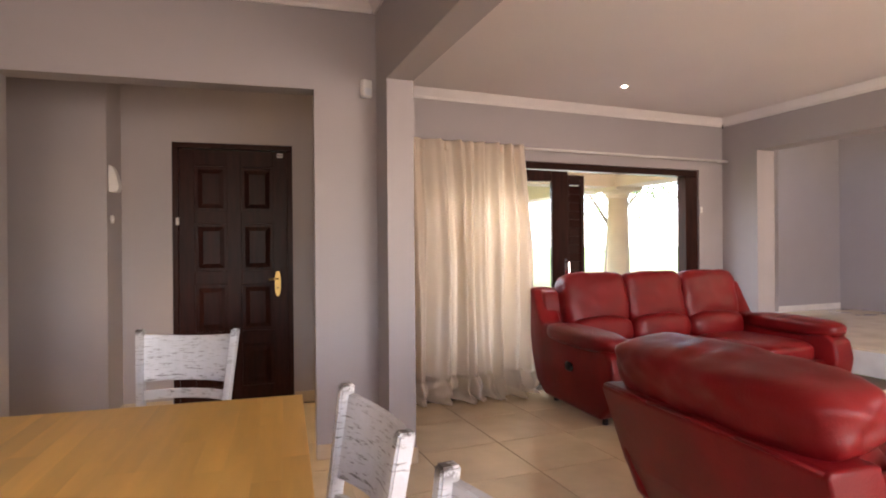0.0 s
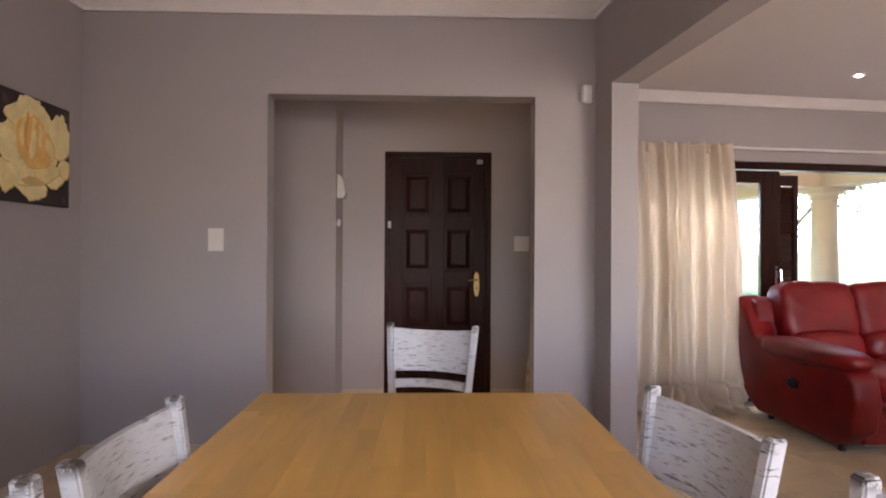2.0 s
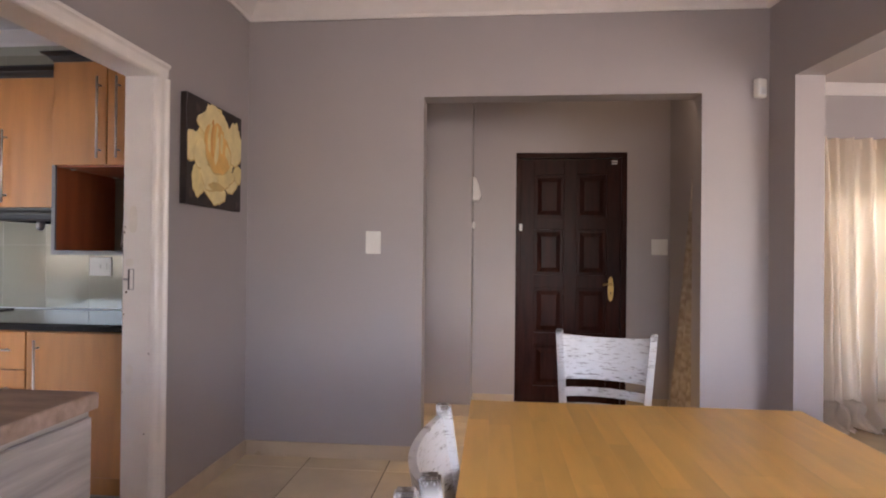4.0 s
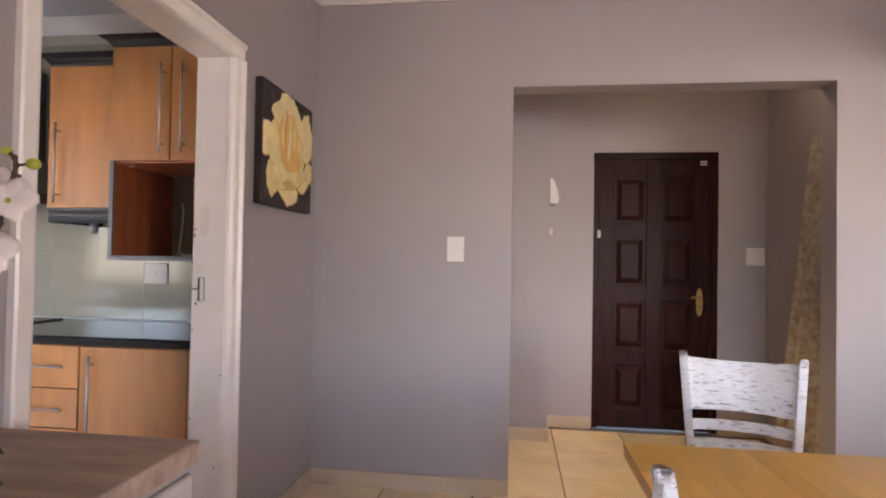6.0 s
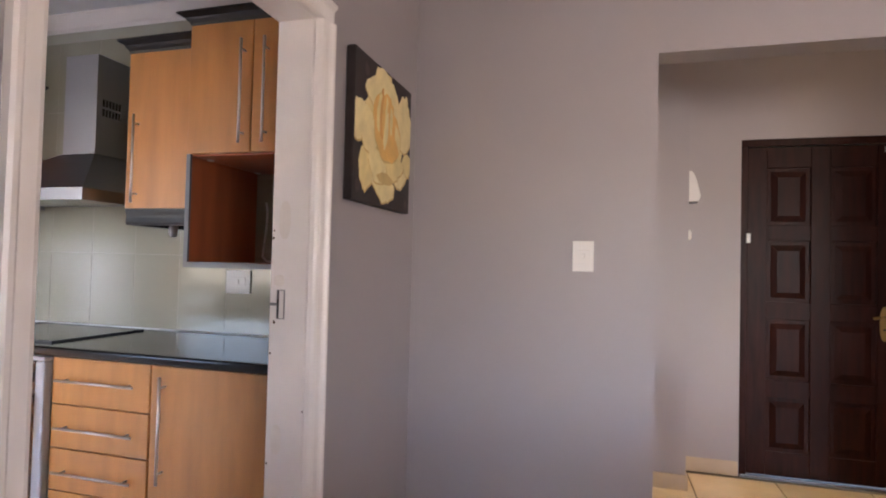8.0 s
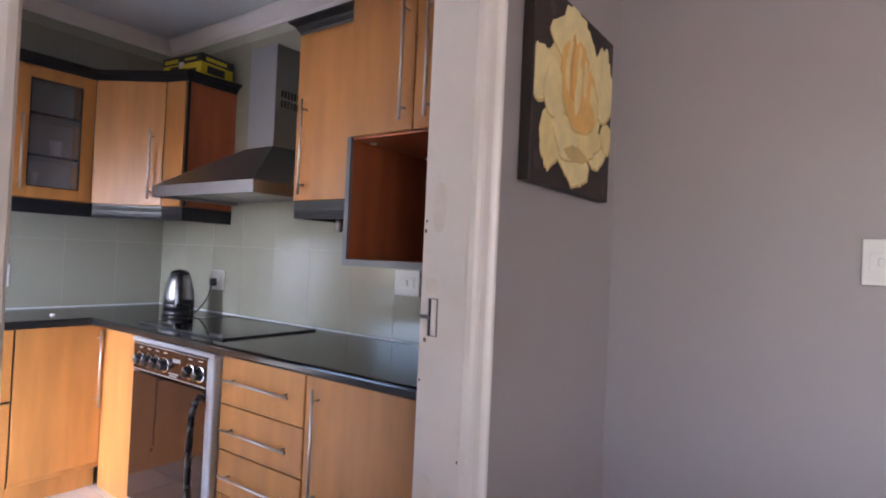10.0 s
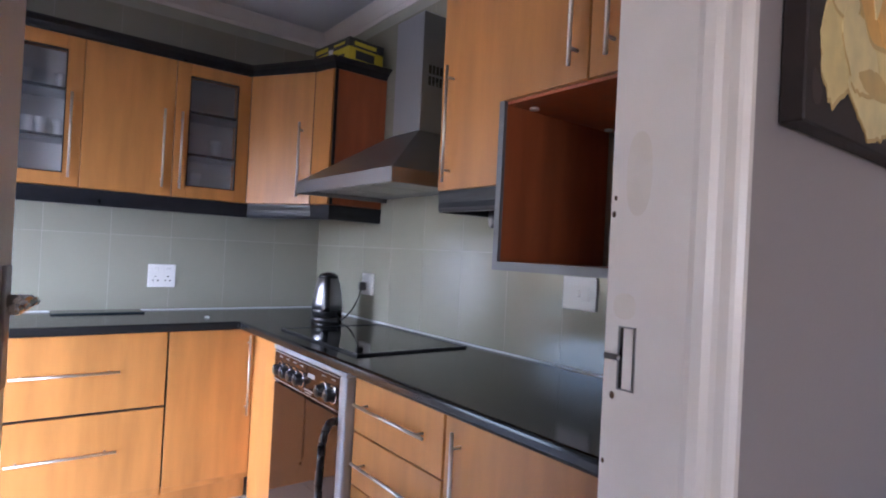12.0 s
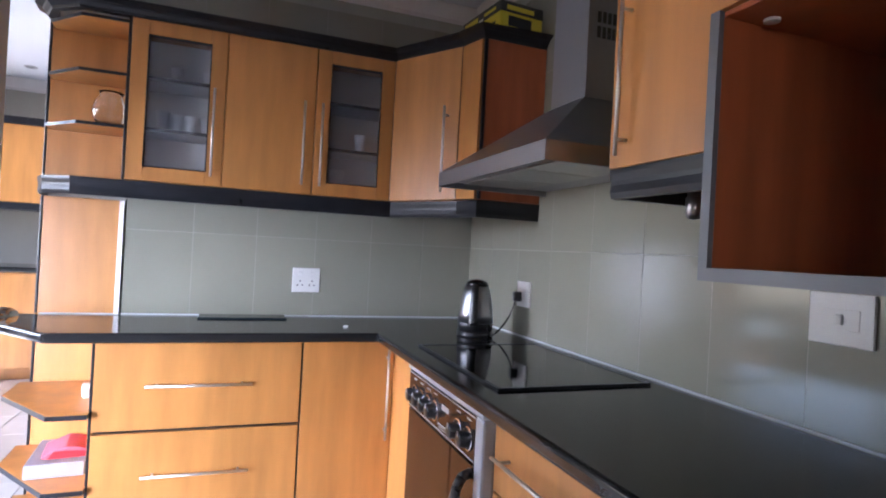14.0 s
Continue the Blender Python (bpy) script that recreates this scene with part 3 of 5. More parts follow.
box(bm, -0.77, 0.297, 0.05, 0.056, 0.30, 1.885)
pane = part("pane", bm, PANE, sash)
pane.visible_shadow = False
bm = N()
box(bm, 0.425, 0.45, 0.018, 0.03, 1.0, 1.16, 0.003, 1)
pipe(bm, [(0.437, 0.012, 1.13), (0.437, -0.03, 1.13), (0.437, -0.035, 1.03)], 0.009)
part("pull_handle", bm, CHROME, sash, "small chrome pull handle")
shut = new("louvred_leaf")
shut.parent = patio
for nm, b in (("stile", (0.485, 0.53, 0.085, 0.125, 0.03, 1.965)), ("stile", (0.655, 0.70, 0.085, 0.125, 0.03, 1.965)), ("rail", (0.53, 0.655, 0.086, 0.124, 1.87, 1.965)), ("rail", (0.53, 0.655, 0.086, 0.124, 0.03, 0.16))):
    bm = N()
    box(bm, *b, 0.003, 1)
    part(nm, bm, DARKWOOD, shut)
slat = None
for i in range(21):
    bm = N()
    box(bm, -0.063, 0.063, -0.041, 0.041, -0.005, 0.005)
    if slat is None:
        slat = part("slat", bm, DARKWOOD, shut)
        ob = slat
    else:
        bm.free()
        ob = new("slat", slat.data)
        ob.parent = shut
    ob.matrix_basis = pose(0.592, 0.105, 0.2 + i * 0.081, 80 if i % 4 else 74)
bm = N()
box(bm, 2.09, 2.118, -0.02, -0.001, 1.62, 1.68, 0.004, 1)
solid("alarm_contact", bm, WHITEPLASTIC, "small white alarm contact beside the patio door", "sensor", m=LIV)

# curtain rail and curtain
rail = thing("curtain_rail", LIV, "white curtain rail above the patio door", "curtain rail")
bm = N()
rod(bm, (-1.3, -0.085, 2.16), (2.40, -0.085, 2.16), 0.012)
part("rod", bm, WHITEPLASTIC, rail, smooth=True)
for u in (-0.6, 0.95, 2.36):
    bm = N()
    box(bm, u - 0.012, u + 0.012, -0.095, -0.001, 2.15, 2.172)
    part("bracket", bm, WHITEPLASTIC, rail)
curt = thing("curtain", LIV, "long cream cotton curtain pooling on the tiles", "curtain")
rng = random.Random(4)


def drape(bm, u0, u1, nu, nz, ztop, v0, folds, pool=0.0, gather=lambda t: 1.0, seed=0.0):
    rows = []
    for j in range(nz + 1):
        t = j / nz
        row = []
        for i in range(nu + 1):
            s = i / nu
            ph = s * folds * 2 * math.pi + 5.0 * noise.noise(Vector((s * 3.2 + seed, t * 0.9, 0)))
            amp = 0.036 + 0.055 * t + 0.034 * noise.noise(Vector((s * 8, seed, 3)))
            u = u0 + (u1 - u0) * s + 0.05 * (1 - (1 - t) ** 2) * s + 0.02 * noise.noise(Vector((s * 6, t * 4, 5 + seed)))
            v = v0 - 0.01 + amp * math.sin(ph) + 0.35 * amp * math.sin(2.3 * ph + 1)
            z = ztop * (1 - t)
            if pool and t > 0.92:
                k = (t - 0.92) / 0.08
                bulge = noise.noise(Vector((s * 7 + seed, 0.4, 1)))
                v -= pool * k * (0.5 + 0.8 * bulge) + 0.03 * math.sin(k * 9 + s * 30)
                u += 0.07 * k * noise.noise(Vector((s * 9, k * 2, 9)))
                z = ztop * 0.08 * (1 - k) ** 1.8 + 0.012 + (0.045 + 0.05 * bulge) * abs(math.sin(k * 3.3 + 5 * bulge)) * min(1, 3 * (1.05 - k))
            row.append(bm.verts.new((u * gather(t), v, z)))
        rows.append(row)
    for a, b in zip(rows, rows[1:]):
        for i in range(nu):
            bm.faces.new((a[i], a[i + 1], b[i + 1], b[i]))


bm = N()
drape(bm, -1.3, -0.10, 200, 90, 2.17, -0.15, 9, 0.2)
ob = part("cloth", bm, CURTAIN, curt, smooth=True)
sol = ob.modifiers.new("thickness", "SOLIDIFY")
sol.thickness = 0.003
tape = None
for i in range(12):
    bm = N()
    box(bm, -0.012, 0.012, -0.035, 0.035, -0.04, 0.036, 0.006, 1)
    tape = part("tab", bm, CURTAIN, curt) if tape is None else tape
    if i:
        bm.free()
        ob = new("tab", tape.data)
        ob.parent = curt
        ob.location = (-1.26 + i * 0.104, -0.125, 2.13)
    else:
        tape.location = (-1.26, -0.125, 2.13)

# hall curtain at the side window
hc = thing("hall_curtain", pose(1.33, 4.02, 0), "patterned brown curtain hanging beside the hall window", "curtain")
bm = N()
rows = []
for j in range(31):
    t = j / 30
    row = []
    for i in range(41):
        s = i / 40
        wdt = 0.10 + 0.34 * t ** 1.2
        y = -0.22 + (0.22 + wdt) * s
        x = 0.0 - 0.05 * t + 0.022 * math.sin(s * 24 + t) * (0.5 + t)
        row.append(bm.verts.new((x, y, 2.08 - 1.95 * t)))
    rows.append(row)
for a, b in zip(rows, rows[1:]):
    for i in range(40):
        bm.faces.new((a[i], a[i + 1], b[i + 1], b[i]))
ob = part("cloth", bm, PATTERN, hc, smooth=True)
ob.modifiers.new("thickness", "SOLIDIFY").thickness = 0.004
# ---- fittings on the walls ----
def wall_plate(name, m, w, h, label, kind):
    """A plate on a wall that faces -y."""
    p = thing(name, m, label, "switch" if kind != "socket" else "socket")
    bm = N()
    box(bm, -w / 2, w / 2, -0.010, -0.0005, -h / 2, h / 2, 0.003, 2)
    plate = part("plate", bm, WHITEPLASTIC, p)
    if kind == "switch":
        bm = N()
        box(bm, -w * 0.3, w * 0.3, -0.012, -0.009, -h * 0.2, h * 0.2, 0.001, 1)
        part("rocker_surround", bm, WHITEPLASTIC, plate)
        bm = N()
        box(bm, -0.008, 0.008, -0.017, -0.011, -0.012, 0.012, 0.002, 1)
        part("rocker", bm, WHITEPLASTIC, plate)
    else:
        for k in (-1, 1):
            bm = N()
            box(bm, k * w * 0.22 - 0.012, k * w * 0.22 + 0.012, -0.016, -0.009, h * 0.2, h * 0.34, 0.002, 1)
            part("rocker", bm, WHITEPLASTIC, plate)
            bm = N()
            for dx, dz in ((0, -0.005), (-0.012, -0.026), (0.012, -0.026)):
                rod(bm, (k * w * 0.22 + dx, -0.0112, dz), (k * w * 0.22 + dx, -0.0092, dz), 0.004)
            part("pin_hole", bm, BLACKPLASTIC, plate)
    return p


wall_plate("light_switch", pose(-0.818, 3.47, 1.338), 0.094, 0.138, "white light switch plate on the grey wall", "switch")
wall_plate("light_switch", pose(1.316, 4.84, 1.342) @ pose(-0.03, 0, 0), 0.13, 0.13, "square white light switch plate beside the front door", "switch")
wall_plate("wall_socket", pose(-4.64, 2.436, 1.09, 0, 0, 90), 0.138, 0.124, "white double wall socket on the kitchen tiles", "socket")
wall_plate("stove_switch", pose(-2.516, 3.35, 1.172), 0.145, 0.116, "square white stove isolator switch on the kitchen tiles", "switch")
wall_plate("wall_socket", pose(-3.972, 3.35, 1.098), 0.118, 0.116, "white wall socket with a black plug", "switch")
pir = thing("alarm_sensor", pose(1.45, 3.44, 2.25, 0, 0, 25), "small white alarm sensor in the room corner", "sensor")
bm = N()
box(bm, -0.033, 0.033, -0.022, 0.022, -0.055, 0.055, 0.012, 3)
part("body", bm, WHITEPLASTIC, pir, smooth=True)
bm = N()
box(bm, -0.024, 0.024, -0.026, -0.02, -0.042, 0.0, 0.004, 2)
part("lens", bm, KCEIL, pir)
sc = thing("wall_sconce", pose(-0.248, 4.545, 1.79), "small white ceramic wall sconce on the hall pier", "wall lamp")
bm = N()
prism(bm, [(0.0, -0.095), (0.055, -0.095), (0.07, -0.06), (0.05, 0.03), (0.03, 0.08), (0.012, 0.095), (0, 0.095)], -0.045, 0.045, "y", 0.006, 2)
part("shade", bm, WHITEPLASTIC, sc)
hook = thing("wall_hook", pose(-0.248, 4.545, 1.50), "small white hook on the hall pier", "hook")
bm = N()
puff(bm, (0.012, 0, 0), (0.014, 0.012, 0.03), 3, 5)
part("body", bm, WHITEPLASTIC, hook, smooth=True)
for nm, m in (("living", LIV @ pose(0.561, -0.674, 2.62)), ("living", LIV @ pose(0.561, -2.9, 2.62))):
    dl = thing("downlight", m, "recessed white ceiling downlight, lit", "ceiling light", "living room downlights")
    bm = N()
    lathe(bm, [(0.045, 0.0), (0.045, -0.004), (0.030, -0.007), (0.028, 0.0)], 24)
    part("ring", bm, WHITEPLASTIC, dl, smooth=True)
    bm = N()
    lathe(bm, [(0.018, -0.0045), (0.018, -0.003)], 20)
    part("bulb", bm, SPOT, dl)
dl = thing("downlight", pose(-7.35, 0.405, 2.64), "recessed dark ceiling downlight, unlit", "ceiling light")
bm = N()
lathe(bm, [(0.05, 0.0), (0.05, -0.004), (0.035, -0.007), (0.033, -0.002)], 24)
part("ring", bm, GREYPLASTIC, dl)
bm = N()
lathe(bm, [(0.033, -0.003), (0.033, -0.001)], 20)
part("bulb", bm, BLACKPLASTIC, dl)
# Fixture out of sight, set above the added hall fill.
hl = thing("hall_ceiling_lamp", pose(0.75, 3.85, 2.745), "small round hall ceiling lamp", "ceiling light")
bm = N()
lathe(bm, [(0.10, 0.0), (0.10, -0.03), (0.09, -0.035)], 24)
part("base", bm, WHITEPLASTIC, hl)
stain = thing("cable_stub", LIV @ pose(2.40, -0.02, 2.545), "short dark cable stub in the ceiling corner", "cable")
bm = N()
pipe(bm, [(0, 0, -0.02), (0, -0.012, 0.01), (0.005, -0.018, 0.06)], 0.008, 6)
part("cable", bm, BLACKPLASTIC, stain)

# ---- rose picture ----
art = thing("canvas_picture", pose(-1.627, 2.98, 1.79), "unframed canvas print of a yellow rose on black", "picture")
bm = N()
box(bm, 0, 0.036, -0.293, 0.31, -0.278, 0.278, 0.003, 1)
part("canvas", bm, CANVAS, art)


def petal(name, cy, cz, w, h, rot, mat, layer, seed, jag=0.06):
    """A flat petal with a drawn-out tip and a torn edge, printed just above the canvas."""
    bm = N()
    pts, n = [], 44
    for k in range(n):
        a = 2 * math.pi * k / n
        up = max(0.0, math.sin(a))
        r = 1 + 0.16 * noise.noise(Vector((math.cos(a) * 1.6 + seed, math.sin(a) * 1.6, seed))) + jag * up * noise.noise(Vector((math.cos(a) * 9, math.sin(a) * 9, seed))) * 3
        x, y = r * w * math.cos(a) * (1 - 0.25 * up), r * h * math.sin(a) * (1 + 0.16 * up ** 8)
        pts.append((cy + x * math.cos(rot) - y * math.sin(rot), cz + x * math.sin(rot) + y * math.cos(rot)))
    pts = [(max(-0.288, min(0.305, y)), max(-0.275, min(0.275, z))) for y, z in pts]
    prism(bm, pts, 0.0362, 0.0366 + layer * 0.00015, "x")
    part(name, bm, mat, art)


# across, up, half width, half height, turn, tone: from the rim to the bowl of the flower
FLOWER = [
    (0.0, 0.028, 0.235, 0.19, 0.00, 1),
    (-0.02, 0.175, 0.17, 0.086, 0.10, 0),
    (-0.236, 0.025, 0.096, 0.068, 0.55, 0),
    (0.207, 0.101, 0.105, 0.117, -0.20, 0),
    (-0.17, -0.145, 0.085, 0.075, 2.70, 1),
    (0.169, -0.124, 0.096, 0.053, 3.30, 0),
    (-0.004, -0.196, 0.121, 0.053, 3.05, 0),
    (0.258, -0.063, 0.062, 0.046, -2.70, 1),
    (-0.157, -0.012, 0.081, 0.080, 0.25, 0),
    (0.096, -0.106, 0.124, 0.046, 3.30, 1),
    (-0.073, -0.125, 0.096, 0.059, 2.80, 0),
    (0.004, -0.161, 0.085, 0.020, 0.00, 4),
    (0.020, 0.038, 0.145, 0.124, 0.05, 2),
]
lay = 0
for cy, cz, w, h, turn, tone in FLOWER:
    if lay:
        petal("petal_shadow", cy + 0.004, cz - 0.005, w * 1.03, h * 1.03, turn, ROSE[4], lay, 3.1 * lay, 0.07)
    petal("petal", cy, cz, w, h, turn, ROSE[tone], lay + 1, 3.1 * lay, 0.07)
    lay += 2
# folded petals in the heart
HY, HZ = FLOWER[-1][0], FLOWER[-1][1]
for k in range(9):
    f = (k - 4) / 4
    petal("petal", HY + 0.11 * f, HZ + 0.02 - 0.035 * f, 0.034, 0.10 - 0.045 * f * f, 0.25 * f + 0.12, ROSE[(2, 1, 3, 2, 1, 2, 1, 2, 1)[k]], lay + k, 1.7 * k + 4, 0.05)
petal("petal", HY + 0.045, HZ - 0.065, 0.085, 0.05, 3.0, ROSE[2], lay + 10, 5.0, 0.03)
petal("petal", HY - 0.02, HZ - 0.01, 0.022, 0.075, -0.2, ROSE[0], lay + 11, 8.0, 0.03)
for k, (cy, cz, r) in enumerate(((-0.19, 0.22, 0.02), (-0.25, -0.22, 0.02), (0.26, -0.24, 0.016), (0.28, 0.24, 0.012))):
    petal("background_blur", cy, cz, r, r * 1.3, 0.4, ROSE[5], 0, cy * 9, 0.0)

# ---- dining table and chairs ----
table = thing("dining_table", pose(0.43, 1.19, 0), "oiled beech block dining table", "table")
TX0, TX1, TY0, TY1 = -0.585, 0.59, -0.94, 0.952
bm = N()
box(bm, TX0 + 0.06, TX1 - 0.06, TY0 + 0.06, TY1 - 0.06, 0.61, 0.688, 0.003, 1)
part("apron", bm, PLANK, table)
for x in (TX0 + 0.1, TX1 - 0.1):
    for y in (TY0 + 0.1, TY1 - 0.1):
        bm = N()
        box(bm, x - 0.04, x + 0.04, y - 0.04, y + 0.04, 0, 0.69, 0.006, 2)
        part("leg", bm, PLANK, table)
bm = N()
box(bm, TX0 + 0.002, TX1 - 0.002, TY0 + 0.002, TY1 - 0.002, 0.69, 0.726)
top = part("tabletop", bm, PLANK, table)
rng = random.Random(7)
nst = 17
wst = (TX1 - TX0) / nst
stave = {}
for i in range(nst):
    y, k = TY0, 0
    cuts = [TY0]
    while TY1 - cuts[-1] > 0.75:
        cuts.append(cuts[-1] + rng.choice((0.35, 0.45, 0.55, 0.65)))
    cuts.append(TY1)
    for a, b in zip(cuts, cuts[1:]):
        key = round(b - a, 3)
        if key not in stave:
            bm = N()
            box(bm, 0, wst - 0.0001, 0, key - 0.0001, -0.012, 0.0, 0.0002, 1)
            stave[key] = mesh_of(bm, "stave", PLANK)
        ob = new("stave", stave[key])
        ob.parent = top
        ob.location = (TX0 + i * wst, a, 0.731)


def dining_chair(m, label):
    """Local: the sitter looks to -y; the back stands at y = 0.2."""
    c = thing("dining_chair", m, label, "chair", "chairs round the table")
    bm = N()
    prism(bm, [(-0.215, -0.22), (0.215, -0.22), (0.195, 0.19), (-0.195, 0.19)], 0.43, 0.46, "z", 0.008, 2)
    part("seat", bm, DISTRESSED, c)
    for s in (-1, 1):
        bm = N()
        a = [(s * 0.19, 0.19, 0), (s * 0.19, 0.165, 0.42), (s * 0.205, 0.17, 0.52), (s * 0.235, 0.225, 0.885)]
        rings = []
        for x, y, z in a:
            rings.append([bm.verts.new((x + dx, y + dy, z)) for dx, dy in ((-0.017, -0.02), (0.017, -0.02), (0.017, 0.02), (-0.017, 0.02))])
        for p, q in zip(rings, rings[1:]):
            for k in range(4):
                bm.faces.new((p[k], p[(k + 1) % 4], q[(k + 1) % 4], q[k]))
        bm.faces.new(rings[0][::-1])
        bm.faces.new(rings[-1])
        bmesh.ops.bevel(bm, geom=bm.edges[:], offset=0.005, segments=2, affect="EDGES")
        part("back_leg", bm, DISTRESSED, c)
        bm = N()
        prism(bm, [(s * 0.19 - 0.02, -0.2), (s * 0.19 + 0.02, -0.2), (s * 0.19 + 0.02, -0.16), (s * 0.19 - 0.02, -0.16)], 0, 0.43, "z", 0.004, 1)
        part("front_leg", bm, DISTRESSED, c)
        bm = N()
        box(bm, s * 0.19 - 0.011, s * 0.19 + 0.011, -0.16, 0.17, 0.2, 0.235)
        part("stretcher", bm, DISTRESSED, c)
    for nm, z0, z1, th in (("back_panel", 0.635, 0.862, 0.018), ("back_rail", 0.55, 0.592, 0.016), ("back_rail", 0.474, 0.514, 0.016)):
        bm = N()
        nseg = 12
        lo = []
        for k in range(nseg + 1):
            t = 2 * k / nseg - 1
            col = []
            for z in (z0, z1 - 0.016 * (1 - t * t) * (nm == "back_panel") + 0.0):
                half = 0.19 + 0.052 * (z - 0.48) / 0.4
                yc = 0.168 + 0.06 * (z - 0.52) / 0.36 + 0.055 * (1 - t * t)
                for d in (-th / 2, th / 2):
                    col.append(bm.verts.new((half * t, yc + d, z)))
            lo.append(col)
        for a, b in zip(lo, lo[1:]):
            bm.faces.new((a[0], b[0], b[2], a[2]))
            bm.faces.new((a[1], a[3], b[3], b[1]))
            bm.faces.new((a[2], b[2], b[3], a[3]))
            bm.faces.new((a[0], a[1], b[1], b[0]))
        bm.faces.new((lo[0][0], lo[0][2], lo[0][3], lo[0][1]))
        bm.faces.new((lo[-1][0], lo[-1][1], lo[-1][3], lo[-1][2]))
        part(nm, bm, DISTRESSED, c)
    for z, y in ((0.40, -0.18), (0.40, 0.17)):
        bm = N()
        box(bm, -0.19, 0.19, y - 0.011, y + 0.011, 0.36, 0.43)
        part("seat_rail", bm, DISTRESSED, c)
    return c


CH = "distressed white wooden dining chair, "
head = dining_chair(pose(0.437, 2.77, 0, 0, 0, -16), CH + "drawn away from the table")
for m, l in ((pose(0.945, 1.34, 0, 0, 0, -81), "pushed under the table"), (pose(1.055, 0.675, 0, 0, 0, -81), "pushed under the table"), (pose(0.03, 1.27, 0, 0, 0, 92), "pushed under the table"), (pose(0.015, 0.73, 0, 0, 0, 92), "pushed under the table")):
    tagged(copy_thing(head, m), CH + l)

# ---- sideboard and orchid ----
chest = thing("sideboard", pose(-1.377, 0.9, 0), "weathered wooden sideboard, sides coloured pale as window-lit, against the wall", "sideboard")
bm = N()
box(bm, -0.262, 0.252, -0.60, 0.55, 0.855, 0.9, 0.006, 2)
part("top", bm, DRIFT, chest)
bm = N()
box(bm, -0.255, 0.236, -0.585, 0.535, 0.06, 0.855, 0.004, 1)
body = part("carcass", bm, DRIFTLIT, chest)
for y0, y1 in ((-0.57, -0.02), (0.0, 0.525)):
    bm = N()
    box(bm, 0.236, 0.25, y0, y1, 0.1, 0.84, 0.003, 1)
    d = part("door", bm, DRIFTLIT, chest)
    bm = N()
    lathe(bm, [(0.012, 0), (0.016, 0.012), (0.008, 0.022)], 12)
    part("knob", bm, BLACKPLASTIC, d, m=pose(0.25, y1 - 0.05 if y0 < -0.3 else y0 + 0.05, 0.5, 0, 90, 0))
for x in (-0.22, 0.2):
    for y in (-0.55, 0.52):
        bm = N()
        box(bm, x - 0.025, x + 0.025, y - 0.025, y + 0.025, 0, 0.06)
        part("foot", bm, DRIFTLIT, chest)

orchid = thing("orchid", pose(-1.43, 1.02, 0.9), "white potted orchid with green buds on the sideboard", "plant")
bm = N()
lathe(bm, [(0.055, 0), (0.075, 0.01), (0.085, 0.13), (0.082, 0.135), (0.07, 0.12)], 24)
part("pot", bm, POT, orchid, smooth=True)
for k, (ax, ln) in enumerate(((80, 0.24), (200, 0.2), (310, 0.17), (35, 0.2))):
    bm = N()
    ca, sa = math.cos(radians(ax)), math.sin(radians(ax))
    prev = None
    for i in range(9):
        t = i / 8
        w = 0.034 * math.sin(math.pi * min(1, t * 0.93 + 0.07)) + 0.002
        r, z = ln * t, 0.12 + 0.16 * t - 0.26 * t * t
        row = [bm.verts.new((r * ca - d * sa, r * sa + d * ca, z + 0.25 * abs(d))) for d in (-w, 0, w)]
        if prev:
            bm.faces.new((prev[0], row[0], row[1], prev[1]))
            bm.faces.new((prev[1], row[1], row[2], prev[2]))
        prev = row
    ob = part("leaf", bm, GREENLEAF, orchid, smooth=True)
    ob.modifiers.new("thickness", "SOLIDIFY").thickness = 0.003
stem = [(0.0, 0.0, 0.12), (0.03, 0.05, 0.25), (0.07, 0.12, 0.34), (0.089, 0.16, 0.395), (0.093, 0.165, 0.425), (0.096, 0.17, 0.468), (0.102, 0.18, 0.51), (0.104, 0.18, 0.524), (0.101, 0.18, 0.537), (0.091, 0.18, 0.546)]
bm = N()
pipe(bm, stem, 0.0038)
pipe(bm, [stem[7], (0.118, 0.18, 0.525), (0.13, 0.18, 0.5255)], 0.0025)
pipe(bm, [stem[5], (0.105, 0.178, 0.495), (0.113, 0.18, 0.508)], 0.0025)
for p in stem[3:9]:
    puff(bm, p, (0.005, 0.005, 0.0055), 2.2, 4)
part("stem", bm, STEM, orchid, smooth=True)
for at, size in (((0.137, 0.18, 0.526), (0.0115, 0.010, 0.0095)), ((0.087, 0.18, 0.548), (0.008, 0.008, 0.0075))):
    bm = N()
    puff(bm, at, size, 2.2, 6)
    part("bud", bm, BUD, orchid, smooth=True)


def blossom(at, turn, size):
    e = new("blossom")
    e.parent = orchid
    e.matrix_basis = Matrix.Translation(at) @ pose(0, 0, 0, *turn)
    for k in range(5):
        a = radians(90 + 72 * k)
        w = (0.6 if k in (1, 4) else 0.42) * size
        bm = N()
        rows = []
        for i in range(7):
            t = i / 6
            hw = w * math.sin(math.pi * (0.1 + 0.86 * t)) ** 0.8
            rows.append([bm.verts.new((t * size * math.cos(a) - d * hw * math.sin(a), t * size * math.sin(a) + d * hw * math.cos(a), 0.10 * size * math.sin(t * 3) - 0.12 * size * d * d * t)) for d in (-1, -0.5, 0, 0.5, 1)])
        for p, q in zip(rows, rows[1:]):
            for i in range(4):
                bm.faces.new((p[i], p[i + 1], q[i + 1], q[i]))
        ob = part("petal", bm, PETAL, e, smooth=True)
        ob.modifiers.new("thickness", "SOLIDIFY").thickness = 0.0012
    bm = N()
    puff(bm, (0, -0.003, 0.004), (0.004, 0.005, 0.005), 2.2, 5)
    part("lip", bm, BUD, e, smooth=True)


